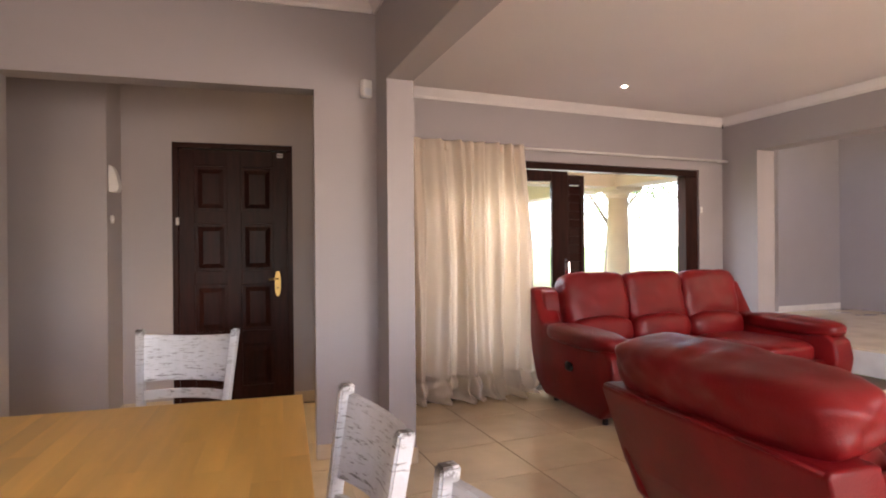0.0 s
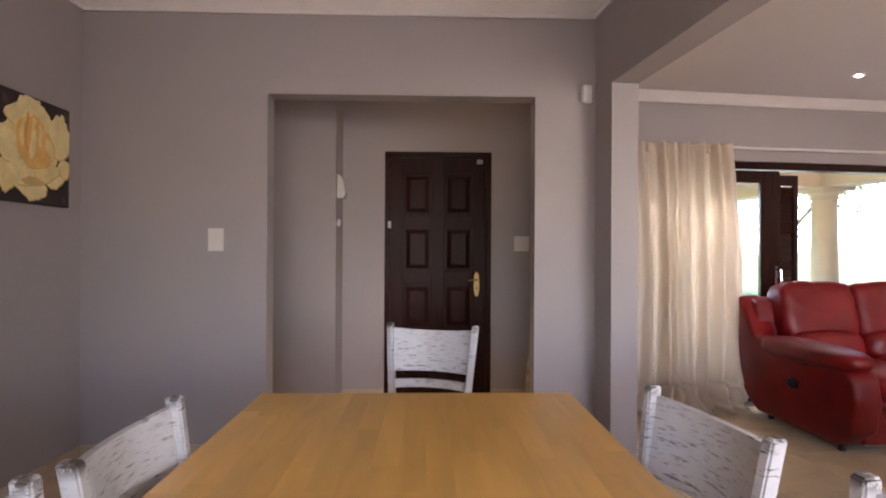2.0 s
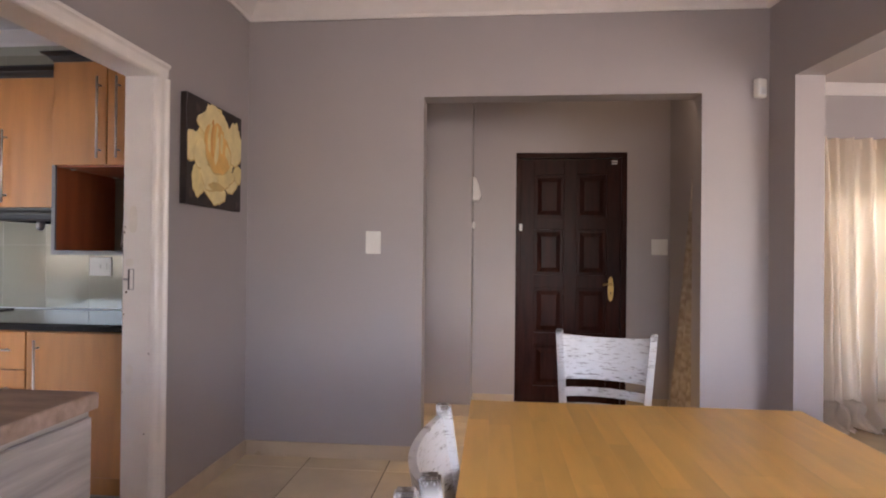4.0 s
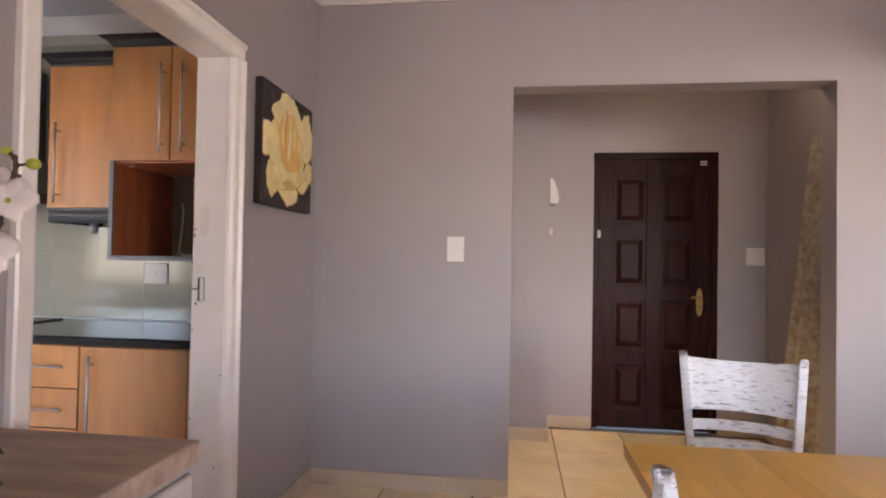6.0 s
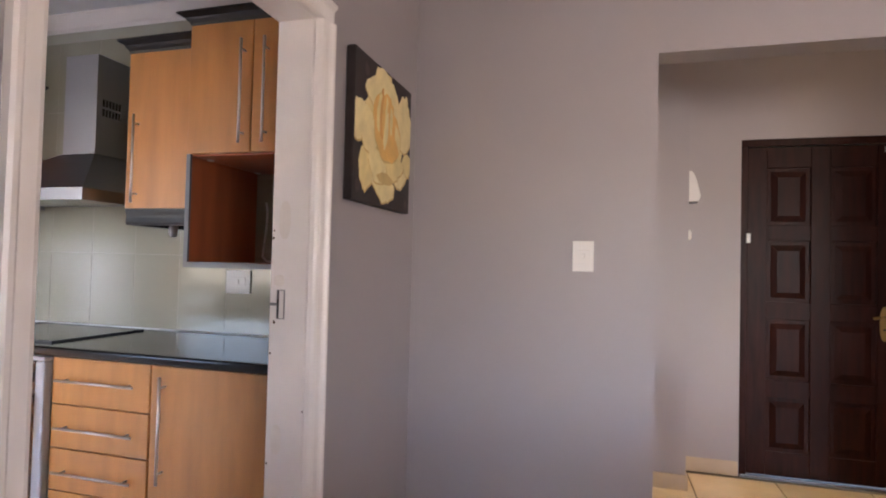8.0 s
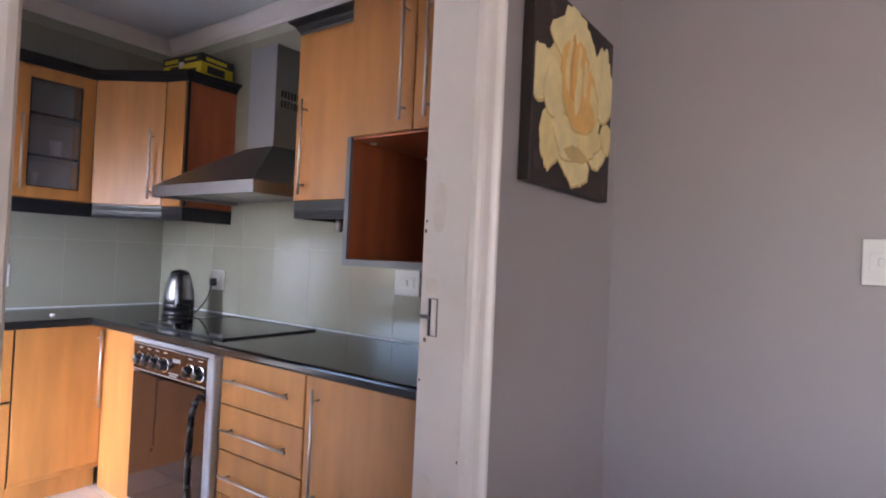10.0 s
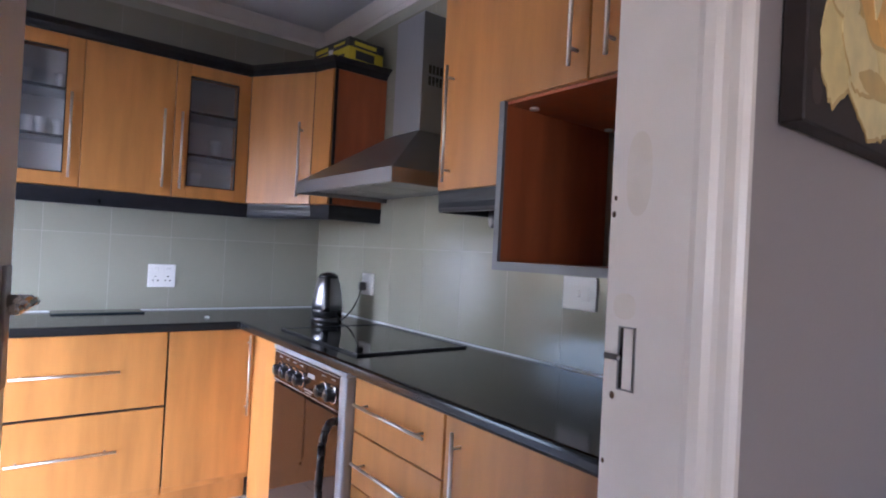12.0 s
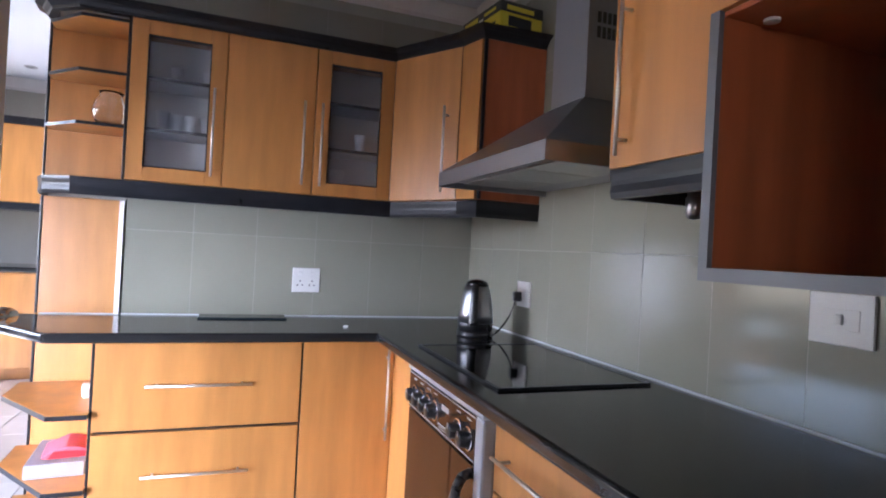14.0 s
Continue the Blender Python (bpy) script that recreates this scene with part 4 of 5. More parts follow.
blossom((0.118, 0.155, 0.463), (70, 10, 25), 0.041)
blossom((0.062, 0.195, 0.488), (66, 0, 40), 0.041)
blossom((0.105, 0.13, 0.38), (66, 0, 32), 0.044)
blossom((0.06, 0.12, 0.34), (60, 0, 60), 0.044)
blossom((0.04, 0.17, 0.43), (75, 0, 80), 0.045)


# ---- sofas ----
def sofa(m, width, seats, label, aw=0.25, wing=True, cz=0.80, top=0.92):
    """Recliner sofa; local: it faces -y, width along x, its back at y = 0.6."""
    s = thing("recliner_sofa", m, label, "sofa", "red leather seats")
    hw = width / 2
    prof = [(0.64, 0.90), (0.60, 0.93), (0.50, 0.92), (0.33, 0.63), (-0.20, 0.60), (-0.55, 0.56), (-0.63, 0.50), (-0.66, 0.36), (-0.62, 0.16), (-0.50, 0.05), (0.30, 0.05), (0.44, 0.14), (0.52, 0.34), (0.58, 0.60)]
    if not wing:
        prof = [(0.54, 0.58), (0.48, 0.61)] + prof[4:13]
    bm = N()
    box(bm, -hw + aw * 0.7, hw - aw * 0.7, -0.56, 0.40, 0.06, 0.34, 0.02, 2)
    part("base", bm, LEATHER, s)
    bm = N()
    prism(bm, [(0.40, 0.06), (0.52, 0.32), (0.63 if wing else 0.60, top - 0.04), (0.55, top), (0.42, top - 0.04), (0.30, 0.30)] if wing else [(0.38, 0.06), (0.50, 0.30), (0.615, top - 0.15), (0.60, top - 0.13), (0.42, top - 0.13), (0.30, 0.30)], -hw + (0.1 if wing else 0.02), hw - (0.1 if wing else 0.02), "x", 0.025 if wing else 0.012, 3)
    part("back_shell", bm, LEATHER, s, smooth=True)
    if not wing:
        bm = N()
        pipe(bm, [(-hw + 0.04, 0.606, top - 0.142), (-hw * 0.4, 0.608, top - 0.138), (hw * 0.4, 0.608, top - 0.138), (hw - 0.04, 0.606, top - 0.142)], 0.007)
        part("piping", bm, LEATHER, s, smooth=True)
    for sgn in (-1, 1):
        bm = N()
        x0, x1 = sorted((sgn * hw, sgn * (hw - aw)))
        prism(bm, prof, x0 + 0.03, x1 - 0.02, "x", 0.03, 3)
        arm = part("arm", bm, LEATHER, s, smooth=True)
        bm = N()
        puff(bm, (sgn * (hw - aw / 2), -0.17, 0.585), (aw / 2 + 0.012, 0.46, 0.075), 3.2, 12, 0.006, 3 + sgn)
        part("arm_pad", bm, LEATHER, arm, smooth=True)
    bm = N()
    puff(bm, (-hw + 0.022, -0.12, 0.36), (0.012, 0.055, 0.035), 3, 6)
    part("recline_lever", bm, BLACKPLASTIC, s, "black recline lever", smooth=True)
    inner = width - 2 * aw
    w = inner / seats
    for k in range(seats):
        x = -hw + aw + w * (k + 0.5)
        bm = N()
        puff(bm, (x, -0.16, 0.40), (w / 2 - 0.004, 0.42, 0.10), 4.5, 12, 0.008, k)
        part("seat_cushion", bm, LEATHER, s, smooth=True)
        bm = N()
        puff(bm, (0, 0, 0), (w / 2 + (0.008 if wing else 0.10), 0.12 if wing else 0.15, 0.245 if wing else 0.12), 5.2 if wing else 4.6, 16 if wing else 28, 0.012 if wing else 0.016, k * 2.7)
        part("back_cushion", bm, LEATHER, s, smooth=True, m=pose(x, 0.38 if wing else 0.45, cz, -12, 0, 0))
        bm = N()
        puff(bm, (0, 0, 0), (w / 2 + 0.0, 0.12, 0.13), 3.2, 12, 0.008, k * 1.3)
        part("lumbar_cushion", bm, LEATHER, s, smooth=True, m=pose(x, 0.26, 0.545, -8, 0, 0))
    for x in (-hw + 0.12, hw - 0.12):
        for y in (-0.45, 0.25):
            bm = N()
            rod(bm, (x, y, 0), (x, y, 0.07), 0.022)
            part("foot", bm, BLACKPLASTIC, s)
    return s


sofa(LIV @ pose(1.0, -0.82, 0, 0, 0, -4), 2.32, 3, "three-seat dark red leather recliner sofa before the patio door")
sofa(pose(2.96, 1.71, 0, 0, 0, 91), 1.14, 1, "dark red leather recliner armchair with a puffy back roll", 0.13, False, 0.765, 0.79)

# ---- kitchen cabinets ----
def bar_handle(parent, p0, p1, out, r=0.0055):
    """A bar with two posts; out is the way it stands off the door."""
    p0, p1, o = Vector(p0), Vector(p1), Vector(out)
    bm = N()
    rod(bm, p0 + o * 0.032, p1 + o * 0.032, r, r, 10)
    for t in (0.1, 0.9):
        q = p0.lerp(p1, t)
        rod(bm, q, q + o * 0.032, r * 0.8, r * 0.8, 8)
    return part("handle", bm, SILVER, parent, "satin steel bar handle", smooth=True)


def front_panel(name, parent, b, mat=None):
    bm = N()
    box(bm, *b, 0.002, 1)
    return part(name, bm, mat or BEECH, parent)


YF, XF = 2.75, -4.10          # fronts of the two base runs
# north run
dr = thing("drawer_unit", I4, "beech laminate drawer unit with bar handles", "cabinet")
front_panel("carcass", dr, (-3.003, -2.488, YF + 0.02, 3.34, 0.10, 0.85))
front_panel("plinth", dr, (-3.003, -2.488, YF + 0.05, YF + 0.07, 0, 0.10))
for z0, z1 in ((0.653, 0.848), (0.467, 0.648), (0.288, 0.462), (0.112, 0.283)):
    d = front_panel("drawer_front", dr, (-3.0, -2.491, YF, YF + 0.019, z0, z1))
    bar_handle(d, (-2.953, YF, z1 - 0.092), (-2.548, YF, z1 - 0.092), (0, -1, 0))
cb = thing("base_cabinet", I4, "beech laminate base cabinet with one door", "cabinet")
front_panel("carcass", cb, (-2.485, -1.785, YF + 0.02, 3.34, 0.10, 0.85))
front_panel("plinth", cb, (-2.485, -1.785, YF + 0.05, YF + 0.07, 0, 0.10))
d = front_panel("door", cb, (-2.482, -1.95, YF, YF + 0.019, 0.112, 0.848))
bar_handle(d, (-2.415, YF, 0.385), (-2.415, YF, 0.81), (0, -1, 0))
front_panel("filler", cb, (-1.946, -1.785, YF, YF + 0.019, 0.112, 0.848))
co = thing("corner_base_cabinet", I4, "beech laminate corner base cabinet", "cabinet")
front_panel("carcass", co, (-4.63, XF - 0.02, 2.38, 3.34, 0.10, 0.855))
front_panel("side_panel", co, (XF - 0.0, -3.69, YF + 0.025, YF + 0.044, 0.0, 0.855))
d = front_panel("door", co, (XF - 0.019, XF, 2.378, 2.773, 0.132, 0.858))
bar_handle(d, (XF, 2.745, 0.43), (XF, 2.745, 0.83), (1, 0, 0))
front_panel("plinth", co, (XF - 0.06, XF - 0.04, 2.38, 2.775, 0, 0.122))
wd = thing("wide_drawer_unit", I4, "beech laminate unit with two deep drawers", "cabinet")
front_panel("carcass", wd, (-4.63, XF - 0.02, 1.612, 2.372, 0.10, 0.855))
front_panel("side_panel", wd, (-4.63, XF - 0.003, 1.595, 1.611, 0.0, 0.858), BEECH)
for z0, z1 in ((0.521, 0.858), (0.140, 0.509)):
    d = front_panel("drawer_front", wd, (XF - 0.019, XF, 1.608, 2.370, z0, z1))
    bar_handle(d, (XF, 1.785, z1 - 0.163), (XF, 2.177, z1 - 0.163), (1, 0, 0))
front_panel("plinth", wd, (XF - 0.06, XF - 0.04, 1.62, 2.38, 0, 0.125))
front_panel("edge_strip", wd, (XF - 0.012, XF - 0.0005, 1.596, 1.6065, 0.12, 0.857), BLACKTRIM)
# Black strips recessed between the fronts paint the shade of the gaps.
for z0, z1, y0, y1 in ((0.510, 0.520, 1.610, 2.370), (0.135, 0.855, 2.3705, 2.3775)):
    front_panel("shadow_gap", wd, (XF - 0.016, XF - 0.012, y0, y1, z0, z1), BLACKTRIM)


def chamfered(dx, grow=0.0):
    """Outline of the open end shelves: square at the wall, cut off at the free corner."""
    return [(-4.63, 1.60), (-4.63 + dx, 1.60), (-4.63 + dx, 1.47 - grow), (-4.63 + dx * 0.42, 1.235 - grow), (-4.63, 1.225 - grow)]


es = thing("open_end_shelf", I4, "beech laminate open end shelf with cut corners", "shelf unit")
front_panel("back_panel", es, (-4.65, -4.632, 1.272, 1.60, 0.0, 0.862))
front_panel("edge_strip", es, (-4.652, -4.628, 1.262, 1.271, 0.0, 0.862), BLACKTRIM)
for z in (0.10, 0.32, 0.60):
    bm = N()
    prism(bm, chamfered(0.565), z - 0.02, z)
    sh = part("shelf", bm, BEECH, es)
    bm = N()
    prism(bm, chamfered(0.568, 0.003), z - 0.019, z - 0.0015)
    part("edging", bm, BLACKTRIM, sh)
ws = thing("wood_splash_panel", I4, "beech laminate panel at the end of the tiled wall", "panel")
front_panel("panel", ws, (-4.65, -4.634, 1.272, 1.572, 0.905, 1.43))
front_panel("edge_strip", ws, (-4.652, -4.63, 1.262, 1.271, 0.905, 1.43), BLACKTRIM)
front_panel("metal_trim", ws, (-4.65, -4.626, 1.573, 1.594, 0.905, 1.43), SILVER)

# worktop with rounded front edges
wt = thing("worktop", I4, "polished black granite worktop with rounded edges", "worktop")
bm = N()
prism(bm, [(-4.64, 3.348), (-4.64, 1.12), (-4.46, 1.12), (-4.065, 1.44), (-4.065, 2.685), (-1.782, 2.685), (-1.782, 3.348)], 0.862, 0.902, "z", 0.012, 3)
part("slab", bm, GRANITE, wt)
bm = N()
box(bm, -4.638, -1.785, 3.342, 3.3485, 0.9025, 0.908)
box(bm, -4.6395, -4.634, 1.28, 3.342, 0.9025, 0.908)
part("sealant", bm, KCEIL, wt, "pale silicone bead")

# cooker
ov = thing("oven", I4, "built-under oven with a brown mirror door and silver frame", "oven")
OX0, OX1 = -3.687, -3.008
front_panel("body", ov, (OX0, OX1, YF + 0.012, 3.30, 0.06, 0.852), GREYPLASTIC)
bm = N()
box(bm, OX0 + 0.004, OX1, YF - 0.035, YF + 0.012, 0.832, 0.852, 0.006, 2)
box(bm, OX1 - 0.052, OX1, YF - 0.034, YF + 0.01, 0.06, 0.832, 0.01, 2)
box(bm, OX0 + 0.004, OX0 + 0.014, YF - 0.02, YF + 0.01, 0.06, 0.832, 0.003, 1)
part("trim", bm, ENAMEL, ov, "silver frame")
panel = front_panel("control_panel", ov, (OX0 + 0.014, OX1 - 0.053, YF - 0.03, YF + 0.01, 0.695, 0.829), OVENGLASS)
bm = N()
for z in (0.702, 0.822):
    box(bm, OX0 + 0.016, OX1 - 0.055, YF - 0.0315, YF - 0.0302, z, z + 0.003)
part("panel_line", bm, INK, panel)
for x in (-3.602, -3.528, -3.457, -3.388, -3.185, -3.108):
    bm = N()
    lathe(bm, [(0.030, 0.0), (0.031, 0.004), (0.024, 0.006), (0.022, 0.03), (0.019, 0.033), (0.006, 0.034)], 24)
    k = part("knob", bm, BLACKPLASTIC, panel, "black knob in a silver ring", smooth=True, m=pose(x, YF - 0.03, 0.754, 90, 0, 0))
    bm = N()
    lathe(bm, [(0.034, 0.0005), (0.034, 0.004), (0.0305, 0.005), (0.0305, 0.001)], 24)
    part("ring", bm, CHROME, k)
    bm = N()
    box(bm, -0.002, 0.002, 0.006, 0.022, 0.0335, 0.036)
    part("mark", bm, INK, k)
for x0, x1, z0, z1 in ((-3.325, -3.265, 0.776, 0.792), (-3.355, -3.275, 0.720, 0.727), (-3.345, -3.285, 0.711, 0.715), (-3.20, -3.17, 0.806, 0.810), (-3.123, -3.093, 0.806, 0.810), (-3.617, -3.587, 0.806, 0.810), (-3.543, -3.513, 0.806, 0.810), (-3.472, -3.442, 0.806, 0.810), (-3.403, -3.373, 0.806, 0.810)):
    bm = N()
    box(bm, x0, x1, YF - 0.0315, YF - 0.0302, z0, z1)
    part("printed_mark", bm, INK, panel)
dd = front_panel("oven_door", ov, (OX0 + 0.014, OX1 - 0.053, YF - 0.028, YF + 0.01, 0.085, 0.688), OVENGLASS)
bm = N()
pts = [(-3.085, YF - 0.03, 0.665), (-3.05, YF - 0.068, 0.672), (-3.058, YF - 0.078, 0.645), (-3.078, YF - 0.08, 0.59), (-3.085, YF - 0.08, 0.45), (-3.085, YF - 0.078, 0.3), (-3.085, YF - 0.07, 0.19), (-3.085, YF - 0.03, 0.16)]
pipe(bm, pts, 0.014, 10)
part("handle", bm, BLACKPLASTIC, dd, "black upright handle", smooth=True)
hb = thing("hob", pose(-3.388, 3.026, 0.902), "black ceramic glass hob set in the worktop", "hob")
bm = N()
box(bm, -0.345, 0.345, -0.25, 0.25, 0.0, 0.006, 0.002, 1)
part("glass_plate", bm, BLACKGLASS, hb)
bm = N()
for b in ((-0.352, 0.352, -0.257, -0.249), (-0.352, 0.352, 0.249, 0.257), (-0.352, -0.344, -0.249, 0.249), (0.344, 0.352, -0.249, 0.249)):
    box(bm, *b, 0.0, 0.008)
part("rim", bm, BLACKTRIM, hb)
# hood
hd = thing("cooker_hood", I4, "stainless steel chimney cooker hood", "cooker hood")
HX0, HX1, HY, CX0, CX1, CY = -3.838, -2.993, 2.85, -3.452, -3.24, 3.13
bm = N()
lower = [bm.verts.new((x, y, 1.596)) for x, y in ((HX0, HY), (HX1, HY), (HX1, 3.348), (HX0, 3.348))]
upper = [bm.verts.new((x, y, 1.81)) for x, y in ((CX0, CY), (CX1, CY), (CX1, 3.348), (CX0, 3.348))]
for i in range(4):
    bm.faces.new((lower[i], lower[(i + 1) % 4], upper[(i + 1) % 4], upper[i]))
bm.faces.new(lower[::-1])
bm.faces.new(upper)
part("canopy", bm, STEEL, hd)
bm = N()
for b in ((HX0, HX1, HY, HY + 0.012), (HX0, HX0 + 0.012, HY + 0.012, 3.348), (HX1 - 0.012, HX1, HY + 0.012, 3.348)):
    box(bm, *b, 1.54, 1.596)
part("lip", bm, STEEL, hd)
bm = N()
box(bm, HX0 + 0.012, HX1 - 0.012, HY + 0.012, 3.348, 1.562, 1.59)
part("underside", bm, GREYPLASTIC, hd)
for i in range(3):
    bm = N()
    x = HX0 + 0.05 + i * 0.26
    box(bm, x, x + 0.245, HY + 0.09, HY + 0.36, 1.554, 1.561, 0.002, 1)
    part("grease_filter", bm, FILTER, hd)
ch = front_panel("chimney", hd, (CX0, CX1, CY, 3.348, 1.81, 2.325), STEEL)
bm = N()
for z in (2.012, 2.062):
    for y in range(6):
        box(bm, CX1 - 0.0005, CX1 + 0.0015, 3.165 + y * 0.02, 3.179 + y * 0.02, z, z + 0.038)
part("vent_slots", bm, BLACKPLASTIC, ch)

# wall cabinets
def moulding(name, parent, line, z0, z1, flare, back, mat=BLACKTRIM):
    """A moulding along a line of (x, y, outward x, outward y)."""
    bm = N()
    steps = [(0.0, z0), (0.004, z0 + 0.2 * (z1 - z0)), (0.35 * flare, z0 + 0.45 * (z1 - z0)), (0.45 * flare, z0 + 0.6 * (z1 - z0)), (flare, z0 + 0.85 * (z1 - z0)), (flare, z1), (-back, z1), (-back, z0)]
    rows = [[bm.verts.new((x + nx * d, y + ny * d, z)) for d, z in steps] for x, y, nx, ny in line]
    n = len(steps)
    fs = []
    for a, b in zip(rows, rows[1:]):
        fs += [bm.faces.new((a[i], a[(i + 1) % n], b[(i + 1) % n], b[i])) for i in range(n)]
    fs += [bm.faces.new(rows[0]), bm.faces.new(rows[-1][::-1])]
    bmesh.ops.recalc_face_normals(bm, faces=fs)
    return part(name, bm, mat, parent)


UX = -4.38
wu = thing("wall_cabinet", I4, "beech wall cabinet with two glazed doors and one plain door", "cabinet")
for b in ((-4.64, UX - 0.02, 1.622, 1.638, 1.508, 2.205), (-4.64, UX - 0.02, 2.775, 2.79, 1.508, 2.205), (-4.64, UX - 0.02, 2.0, 2.016, 1.524, 2.189), (-4.64, UX - 0.02, 2.393, 2.409, 1.524, 2.189)):
    front_panel("side_panel", wu, b)
for z in (1.508, 2.189):
    front_panel("board", wu, (-4.64, UX - 0.02, 1.638, 2.775, z, z + 0.016))
front_panel("back_panel", wu, (-4.64, -4.635, 1.638, 2.775, 1.524, 2.189), WHITEPLASTIC)
for y0, y1 in ((1.638, 2.012), (2.409, 2.775)):
    for z in (1.73, 1.952):
        sh = front_panel("shelf", wu, (-4.634, UX - 0.033, y0, y1, z, z + 0.016), GREYPLASTIC)
        front_panel("edging", sh, (UX - 0.032, UX - 0.029, y0, y1, z, z + 0.016), BLACKTRIM)
for y0, y1, hy in ((1.625, 2.007, 1.963), (2.409, 2.785, 2.437)):
    d = new("glazed_door")
    d.parent = wu
    for b in ((UX - 0.019, UX, y0, y0 + 0.066, 1.51, 2.203), (UX - 0.019, UX, y1 - 0.068, y1, 1.51, 2.203), (UX - 0.019, UX, y0 + 0.066, y1 - 0.068, 1.51, 1.574), (UX - 0.019, UX, y0 + 0.066, y1 - 0.068, 2.136, 2.203)):
        front_panel("door_rail", d, b)
    bm = N()
    box(bm, UX - 0.012, UX - 0.008, y0 + 0.066, y1 - 0.068, 1.574, 2.136)
    g = part("pane", bm, DIMGLASS, d)
    g.visible_shadow = False
    bm = N()
    for b in ((y0 + 0.064, y0 + 0.069, 1.572, 2.138), (y1 - 0.069, y1 - 0.064, 1.572, 2.138), (y0 + 0.064, y1 - 0.064, 1.57, 1.575), (y0 + 0.064, y1 - 0.064, 2.135, 2.14)):
        box(bm, UX - 0.018, UX + 0.001, *b)
    part("beading", bm, BLACKTRIM, d)
    bar_handle(d, (UX, hy, 1.55), (UX, hy, 1.94), (1, 0, 0))
d = front_panel("door", wu, (UX - 0.019, UX, 2.011, 2.405, 1.51, 2.203))
bar_handle(d, (UX, 2.355, 1.55), (UX, 2.355, 1.94), (1, 0, 0))
for y0, y1 in ((1.612, 1.6235), (2.7865, 2.799)):
    front_panel("edge_strip", wu, (UX - 0.016, UX + 0.001, y0, y1, 1.508, 2.205), BLACKTRIM)
UL = [(-4.645, 1.265, 0.0, -1.0), (-4.56, 1.272, 0.3, -0.95), (-4.46, 1.312, 0.62, -0.78), (UX, 1.43, 0.95, -0.35), (UX, 2.795, 0.93, -0.2)]
moulding("cornice", wu, UL, 2.205, 2.256, 0.05, 0.03)
moulding("pelmet", wu, UL, 1.431, 1.506, 0.006, 0.02)
bm = N()
prism(bm, [(-4.64, 1.275), (-4.565, 1.282), (-4.46, 1.325), (UX - 0.03, 1.44), (UX - 0.03, 2.79), (-4.64, 2.79)], 1.488, 1.506)
part("bottom_board", bm, BLACKTRIM, wu)

oe = thing("open_wall_shelf", I4, "open beech end shelf with dark edging beside the wall cabinet", "shelf unit")
front_panel("back_panel", oe, (-4.65, -4.634, 1.272, 1.572, 1.508, 2.205))
front_panel("edge_strip", oe, (-4.652, -4.63, 1.262, 1.271, 1.508, 2.205), BLACKTRIM)
front_panel("metal_trim", oe, (-4.65, -4.626, 1.573, 1.594, 1.508, 2.19), SILVER)
for z, nm in ((1.74, "shelf"), (1.962, "shelf"), (2.189, "top_board")):
    out = [(-4.63, 1.645), (UX - 0.005, 1.645), (UX - 0.005, 1.44), (-4.55, 1.29), (-4.63, 1.285)]
    bm = N()
    prism(bm, out, z - 0.016, z)
    sh = part(nm, bm, BEECH, oe)
    bm = N()
    prism(bm, [(x + (0.003 if x > -4.6 else 0), y - (0.004 if y < 1.6 else 0)) for x, y in out], z - 0.0145, z - 0.002)
    part("edging", bm, BLACKTRIM, sh)

cu = thing("corner_wall_cabinet", I4, "beech corner wall cabinet with a slanting door", "cabinet")
bm = N()
prism(bm, [(-4.64, 2.797), (UX - 0.015, 2.797), (-4.03, 3.025), (-3.90, 3.062), (-3.90, 3.348), (-4.64, 3.348)], 1.508, 2.205)
part("carcass", bm, CHERRY, cu)


def slab_between(name, parent, a, b, z0, z1, th, mat, r=0.002):
    """A panel that stands on the line from a to b, its thickness to the right of that way."""
    a, b = Vector((*a, 0)), Vector((*b, 0))
    ln = (b - a).length
    bm = N()
    box(bm, 0, ln, -th, 0, z0, z1, r, 1)
    ang = math.atan2(b.y - a.y, b.x - a.x)
    return part(name, bm, mat, parent, m=Matrix.Translation(a) @ Matrix.Rotation(ang, 4, "Z"))


slab_between("edge_strip", cu, (-4.0335, 3.0125), (-4.0295, 3.0145), 1.51, 2.203, 0.017, BLACKTRIM, 0)
d = slab_between("door", cu, (UX, 2.80), (-4.035, 3.012), 1.51, 2.203, 0.019, BEECH)
bar_handle(d, (0.345, -0.019, 1.545), (0.345, -0.019, 1.935), (0, -1, 0))
slab_between("filler_strip", cu, (-4.03, 3.016), (-3.897, 3.052), 1.51, 2.203, 0.018, BEECH)
front_panel("side_panel", cu, (-3.90, -3.882, 3.06, 3.348, 1.51, 2.203), CHERRY)
front_panel("edge_strip", cu, (-3.894, -3.88, 3.045, 3.06, 1.51, 2.203), BLACKTRIM)
CL = [(UX, 2.797, 0.83, -0.55), (-4.03, 3.01, 0.45, -0.9), (-3.885, 3.045, 0.75, -0.7), (-3.885, 3.348, 1, 0)]
moulding("cornice", cu, CL, 2.205, 2.256, 0.05, 0.03)
moulding("pelmet", cu, CL, 1.431, 1.506, 0.006, 0.02)
front_panel("bottom_board", cu, (-4.63, -3.90, 3.05, 3.348, 1.488, 1.506), CHERRY)

tu = thing("wall_cabinet", I4, "beech wall cabinet with a long steel handle beside the hood", "cabinet")
front_panel("carcass", tu, (-2.886, -2.448, 3.0, 3.348, 1.512, 2.24))
d = front_panel("door", tu, (-2.886, -2.452, 2.98, 2.999, 1.512, 2.24))
bar_handle(d, (-2.822, 2.98, 1.537), (-2.822, 2.98, 1.945), (0, -1, 0))
TL = [(-2.886, 3.348, -1, 0), (-2.886, 2.98, -0.8, -0.8), (-2.455, 2.98, 0, -1)]
